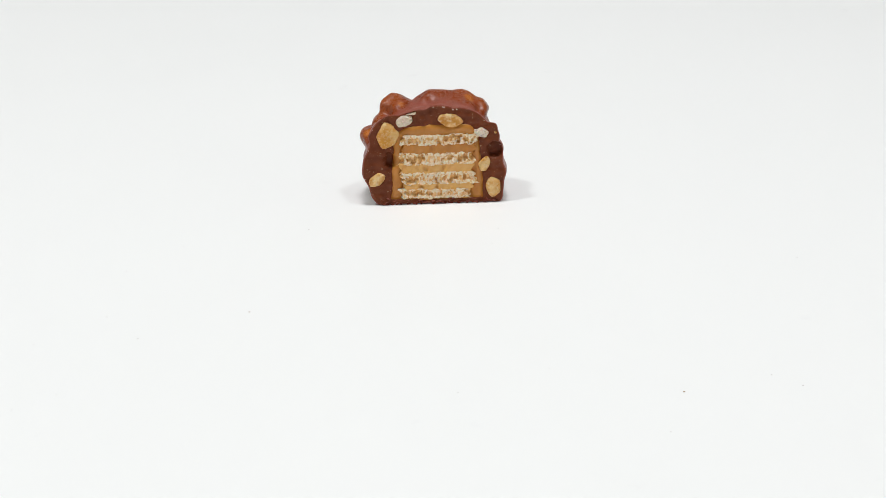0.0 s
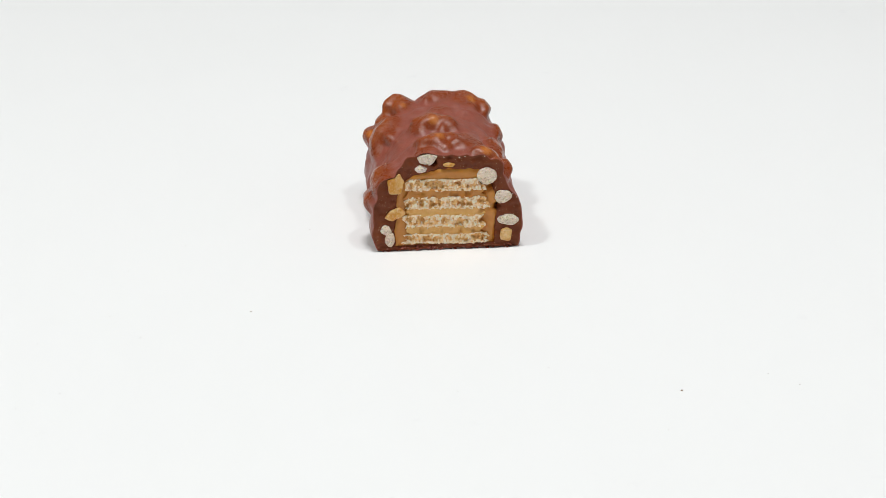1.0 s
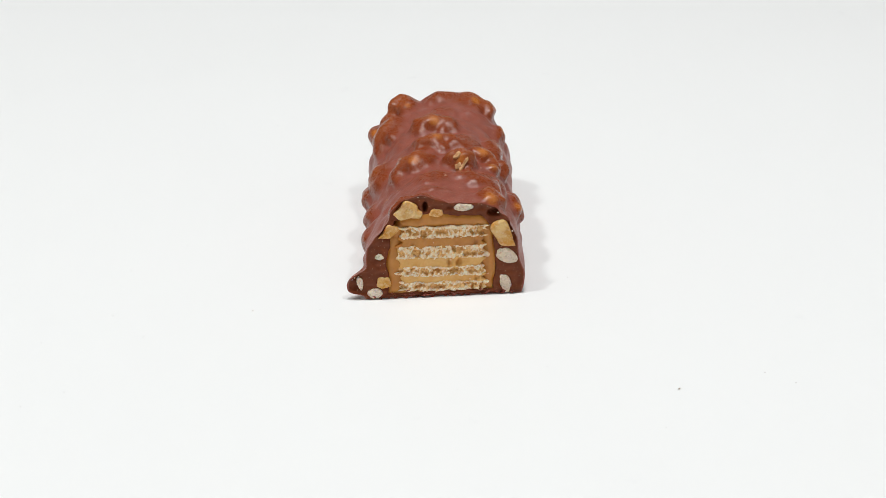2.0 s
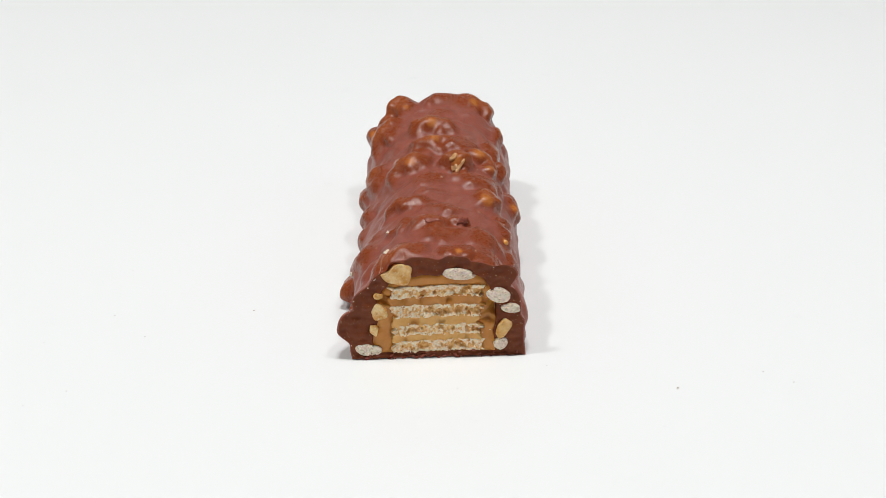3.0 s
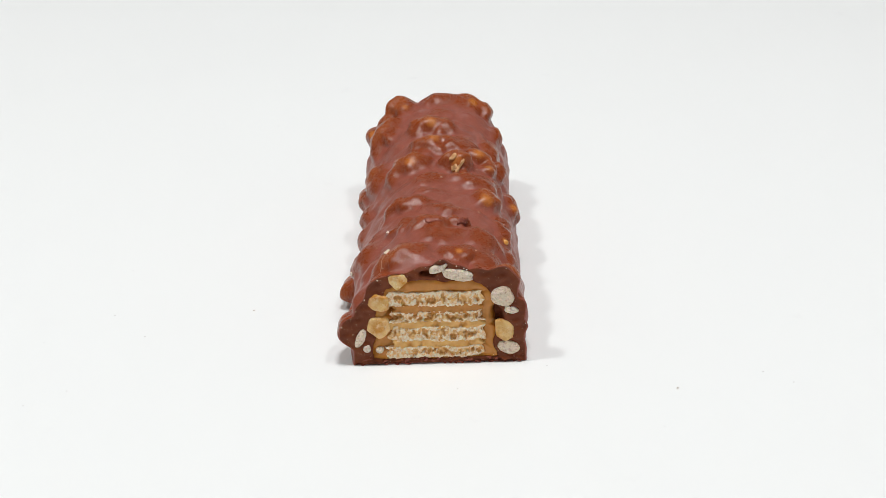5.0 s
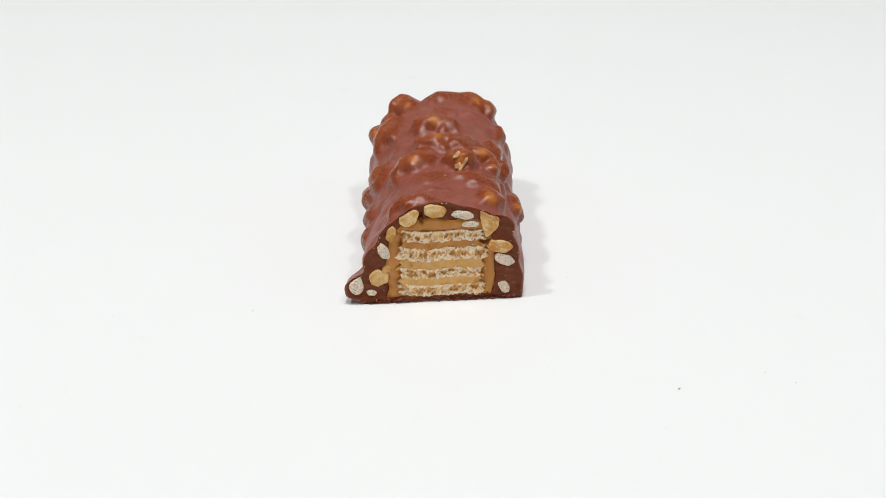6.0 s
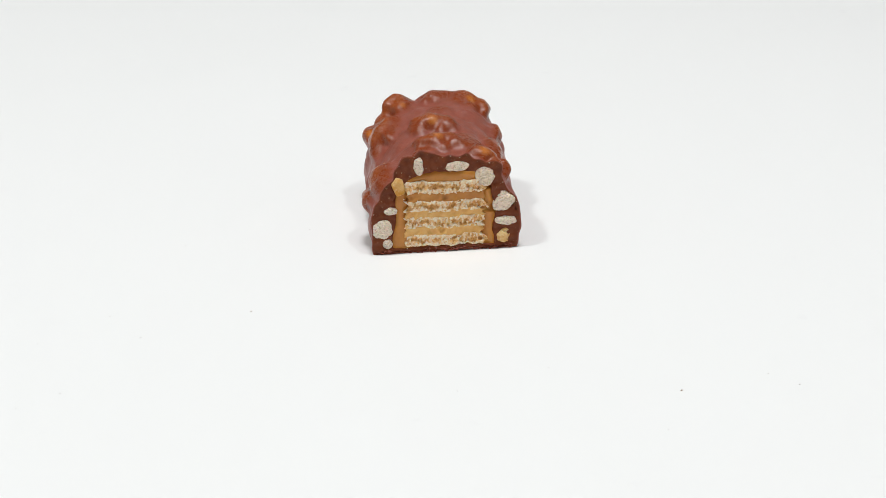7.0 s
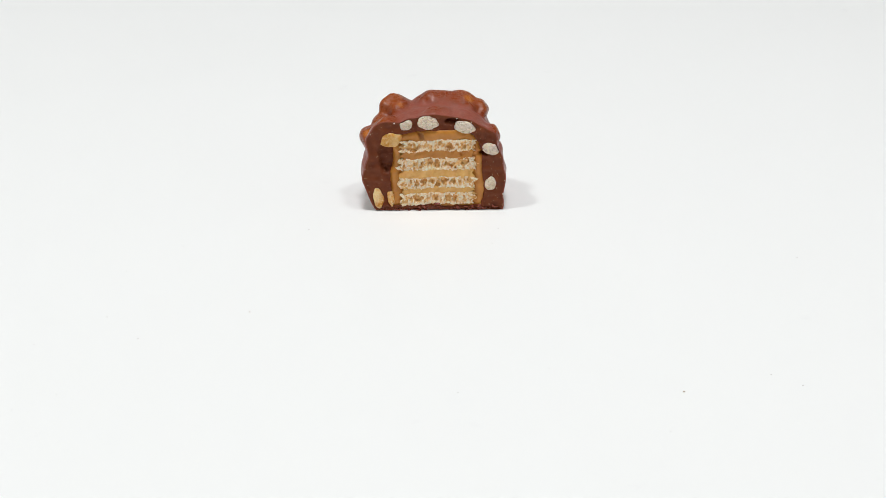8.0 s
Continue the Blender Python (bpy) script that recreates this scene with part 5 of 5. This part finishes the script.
def shell_marks():
    found = [
        flake("broken_patch", 0.3065, -51.0, 3.4, 1.8, 8, 0.07, CUT, "broken patch of bare dark chocolate", 1),
        flake("chocolate_chip", 0.4322, -29.5, 3.2, 1.0, 35, 0.40, SHELL, "lifted chip of chocolate", 3),
        flake("chocolate_chip", 0.5226, -31.5, 2.6, 0.8, -10, 0.25, SHELL, "lifted chip of chocolate", 4),
        flake("nut_shred", 0.4520, -4.9, 1.0, 2.2, 12, 0.55, SHRED, "torn pale shred of nut", 5),
        flake("nut_shred", 0.4400, -5.3, 0.7, 2.6, -20, 0.45, SHRED, "torn pale shred of nut", 6),
        flake("nut_shred", 0.4600, -3.7, 1.6, 0.9, 0, 0.4, SHRED, "torn pale shred of nut", 15),
        flake("rice_crumb", 0.6784, -28.0, 0.6, 1.0, 20, 0.25, PUFF, "pale crumb stuck to the shell", 7),
        flake("rice_crumb", 0.6482, -39.2, 0.6, 1.4, -20, 0.25, PUFF, "pale crumb stuck to the shell", 8),
        flake("rice_crumb", 0.8392, -29.0, 0.6, 0.7, 0, 0.25, PUFF, "pale crumb stuck to the shell", 9),
        flake("rice_crumb", 0.6734, -52.0, 1.1, 0.35, 8, 0.08, PUFF, "pale crumb stuck to the shell", 10),
        flake("rice_crumb", 0.8850, -45.7, 2.2, 1.4, 0, 0.22, SPOT, "broken grain of puffed rice at the foot", 11),
        flake("rice_crumb", 0.8850, -45.2, 1.2, 0.9, 30, 0.28, PUFF, "broken grain of puffed rice at the foot", 12),
        flake("pale_spot", 0.5829, -52.0, 0.7, 0.5, 0, 0.03, SPOT, "small pale fleck in the chocolate", 13),
        flake("rice_crumb", 0.0804, -47.3, 0.8, 1.2, 0, 0.3, PUFF, "pale crumb stuck to the shell", 14),
        thread("ring_mark", 0.6583, -52.6, round_path(1.35, -200, 70), 0.07, SPOT, "fine ring mark in the bloom"),
        thread("ring_mark", 0.4121, -52.6, round_path(1.1, 0, 330), 0.07, SPOT, "fine ring mark in the bloom"),
        thread("scratch", 0.6683, -49.0, line_path((0.0, 0.6), (0.2, -0.6), (0.8, -2.4), (1.3, -4.0)), 0.06, SPOT, "fine pale scratch"),
        thread("scratch", 0.6600, -41.5, line_path((1.8, -1.6), (0.4, 0.8), (-1.6, 3.6)), 0.05, SPOT, "fine pale scratch"),
        thread("drip_edge", 0.6784, -48.3, line_path((3.4, 0.3), (1.6, 0.1), (0.2, 0.0), (-1.6, 0.3), (-3.4, 0.9)), 0.12, SHELL, "thin edge of a chocolate run"),
    ]
    rng = np.random.default_rng(77)
    for i in range(26):
        u, y = rng.uniform(0.25, 0.8), rng.uniform(-50, 26)
        found.append(flake("rice_crumb", u, y, rng.uniform(0.15, 0.4), rng.uniform(0.2, 0.5), rng.uniform(0, 90), 0.12, SPOT, "tiny pale fleck on the shell", 100 + i))
    return found


def lip_crumbs(k, parent, origin):
    """Tiny pale crumbs that the knife left on the cut, one mesh."""
    rng = np.random.default_rng(1300 + k)
    outer = loop_at(k, 0.0)[0][:AROUND]
    verts, faces = [], []
    for i in range(18):
        if i < 11:
            at = outer[rng.integers(4, AROUND - 4)] * np.array([0.985, 1, 0.985])
            x, z = at[0], at[2]
        else:
            x, z = rng.uniform(-9, 9), rng.uniform(1, 15)
        r = rng.uniform(0.05, 0.16)
        a = len(verts)
        for sx, sy, sz in ((1, 0, 0), (-1, 0, 0), (0, 1, 0), (0, -1, 0), (0, 0, 1), (0, 0, -1)):
            verts.append((x + sx * r * rng.uniform(0.6, 1.5), -0.12 + sy * r * rng.uniform(0.6, 1.2), max(0.03, z + sz * r * rng.uniform(0.6, 1.3))))
        for p, q in ((0, 2), (2, 1), (1, 3), (3, 0)):
            faces += [(a + p, a + q, a + 4), (a + q, a + p, a + 5)]
    tagged(mesh_object("crumbs", turned(np.array(verts), k, origin), faces, [PUFF], parent, smooth=False, label="tiny pale crumbs on the cut"), kind="stuff")


def build_bar():
    bar = tagged(new("chocolate_bar"), "lumpy milk chocolate bar with wafer and caramel, cut on white table", "chocolate bar")
    slices, marks = [], shell_marks()
    for k in range(44):
        origin = np.array([0.0, face_y(k), 0.0])
        listed = pieces_of(k) if k < 43 else []
        holes = [p for p in listed if p[0] == "hole"]
        pieces = [p for p in listed if p[0] != "hole"]
        one = shell(k, bar, holes, pieces, origin)
        tagged(one, "uncut rear end of the bar" if k == 0 else "rounded uncut front end of the bar" if k == 43 else "thin cross-cut slice of the bar",
               group="slices of the bar")
        if k <= 40:
            caramel(k, one, holes, pieces, origin)
            if k < 40:
                wafer_stack(k, one, origin)
        limit = room_in(k) if listed else None
        for i, (kind, x, z, w, h, angle) in enumerate(listed):
            if kind != "hole":
                chunk(kind, k, one, origin, limit, x, z, w, h, angle, k * 50 + i, 0.26 if k < 38 else 0.08)
        if k < 39:
            flakes(k, one, origin)
            lip_crumbs(k, one, origin)
        for name, y, verts, faces, material, label in marks:
            if face_y(k) <= y < (face_y(k - 1) if k else TAIL):
                mesh_object(name, verts - origin, faces, [material], one, label=label)
        for i, (x, y, z, r) in enumerate(bare_tips):
            if face_y(k) <= y < (face_y(k - 1) if k else TAIL):
                exposed_nut(one, origin, x, y, z, r, 70 + i)
        one.location = (0, face_y(k) * 0.001, 0)
        slices.append(one)
    return bar, slices


BAR, SLICES = build_bar()

# ---- crumbs and specks on the table ----


def speck(name, x, y, size, long, turn, material, label, category, seed):
    rng = np.random.default_rng(seed)
    bm = bmesh.new()
    bmesh.ops.create_icosphere(bm, subdivisions=2, radius=0.5)
    for v in bm.verts:
        v.co *= 1 + 0.25 * rng.uniform(-1, 1)
        v.co.x *= long
    low = min(v.co.z for v in bm.verts)
    for v in bm.verts:
        v.co.z = (v.co.z - low) * 0.6
    bmesh.ops.scale(bm, vec=(size * 0.001,) * 3, verts=bm.verts)
    mesh = bpy.data.meshes.new(name)
    bm.to_mesh(mesh)
    bm.free()
    mesh.materials.append(material)
    ob = new(name, mesh)
    ob.matrix_basis = pose(x * 0.001, y * 0.001, 0, 0, 0, turn)
    return tagged(ob, label, category, group="specks on the table")


crumb_places = [(-71.1, 370.9), (-33.5, 210.4), (-21.7, 211.0), (-57.7, 208.5), (-58.3, 226.9), (-49.7, 238.3), (66.6, 233.1), (37.3, 183.2),
                (52.0, 188.5), (6.8, 224.9), (-40.1, 309.6), (23.1, 224.2), (17.0, 190.5), (-59.6, 182.2), (-50.8, 200.6), (-67.5, 198.5),
                (10.9, 246.7), (9.4, 239.6), (2.3, 183.0), (33.5, 171.6), (-65.2, 177.7), (56.2, 185.1), (-26.4, 246.2)]
for i, (x, y) in enumerate(crumb_places):
    brown = i in (1, 7)
    speck("crumb" if brown else "dust_speck", x, y, dice.uniform(0.18, 0.26) if brown else dice.uniform(0.10, 0.18), dice.uniform(1.2, 2.6), dice.uniform(0, 180),
          CRUMB if brown else DUST, "tiny brown chocolate crumb on the white table" if brown else "tiny grey speck of dust on the white table",
          "crumb" if brown else "dust", i)

# ---- what moves ----


def bar_pose(x, y, turn):
    return pose(x * 0.001, 0.235 + y * 0.001, 0, 0, 0, turn)


def waiting(k):
    """Where slice k lies on the table while it is not part of the bar: in rows behind the camera."""
    return pose(-0.22 + 0.044 * ((k - 1) % 11), -0.34 - 0.03 * ((k - 1) // 11), 0)


def motions():
    """The bar is shifted a little between cuts; slice after slice joins it, and leaves it again, twelve in a second."""
    walk(BAR, [(0.0, bar_pose(0.98, 0.81, 4.08)), (0.1, bar_pose(0.16, 0.31, 2.62)), (0.5, bar_pose(0.67, 1.29, 2.39)), (0.6, bar_pose(0.64, 0.92, 1.85)),
               (1.0, bar_pose(1.10, 0.85, 3.48)), (1.1, bar_pose(0.78, 0.87, 2.99)), (1.5, bar_pose(0.79, 0.41, 1.50)), (1.6, bar_pose(0.71, 0.51, 1.39)),
               (2.1, bar_pose(0.31, 0.92, -0.33)), (2.6, bar_pose(0.41, 0.66, -0.75)), (3.0, bar_pose(-0.28, 0.30, -0.54)), (3.5, bar_pose(-0.43, 0.36, 0.37)),
               (3.6, bar_pose(0, 0, 0)), (4.5, bar_pose(0, 0, 0)), (4.6, bar_pose(-0.43, 0.36, 0.37)), (5.1, bar_pose(-0.28, 0.30, -0.54)),
               (5.5, bar_pose(0.41, 0.66, -0.75)), (6.0, bar_pose(0.31, 0.92, -0.33)), (6.5, bar_pose(0.71, 0.51, 1.39)), (6.6, bar_pose(0.79, 0.41, 1.50)),
               (7.0, bar_pose(0.78, 0.87, 2.99)), (7.1, bar_pose(1.10, 0.85, 3.48)), (7.5, bar_pose(0.64, 0.92, 1.85)), (7.6, bar_pose(0.67, 1.29, 2.39)),
               (8.0, bar_pose(0.16, 0.31, 2.62))])
    for k in range(1, 44):
        home, away = pose(0, face_y(k) * 0.001, 0), waiting(k)
        joins = math.ceil((k - 0.7) / 12 * FPS - 1e-6)
        leaves = math.floor((97.5 - k) / 12 * FPS + 1e-6) + 1
        rows = [(0.0, away)] if joins > 1 else []
        rows += [((joins - 1) / FPS, away), (joins / FPS, home), ((leaves - 1) / FPS, home)]
        if leaves / FPS < 8.0:
            rows += [(leaves / FPS, away), (8.0, away)]
        elif leaves - 1 < 240:
            rows.append((8.0, home))
        walk(SLICES[k], rows)


motions()
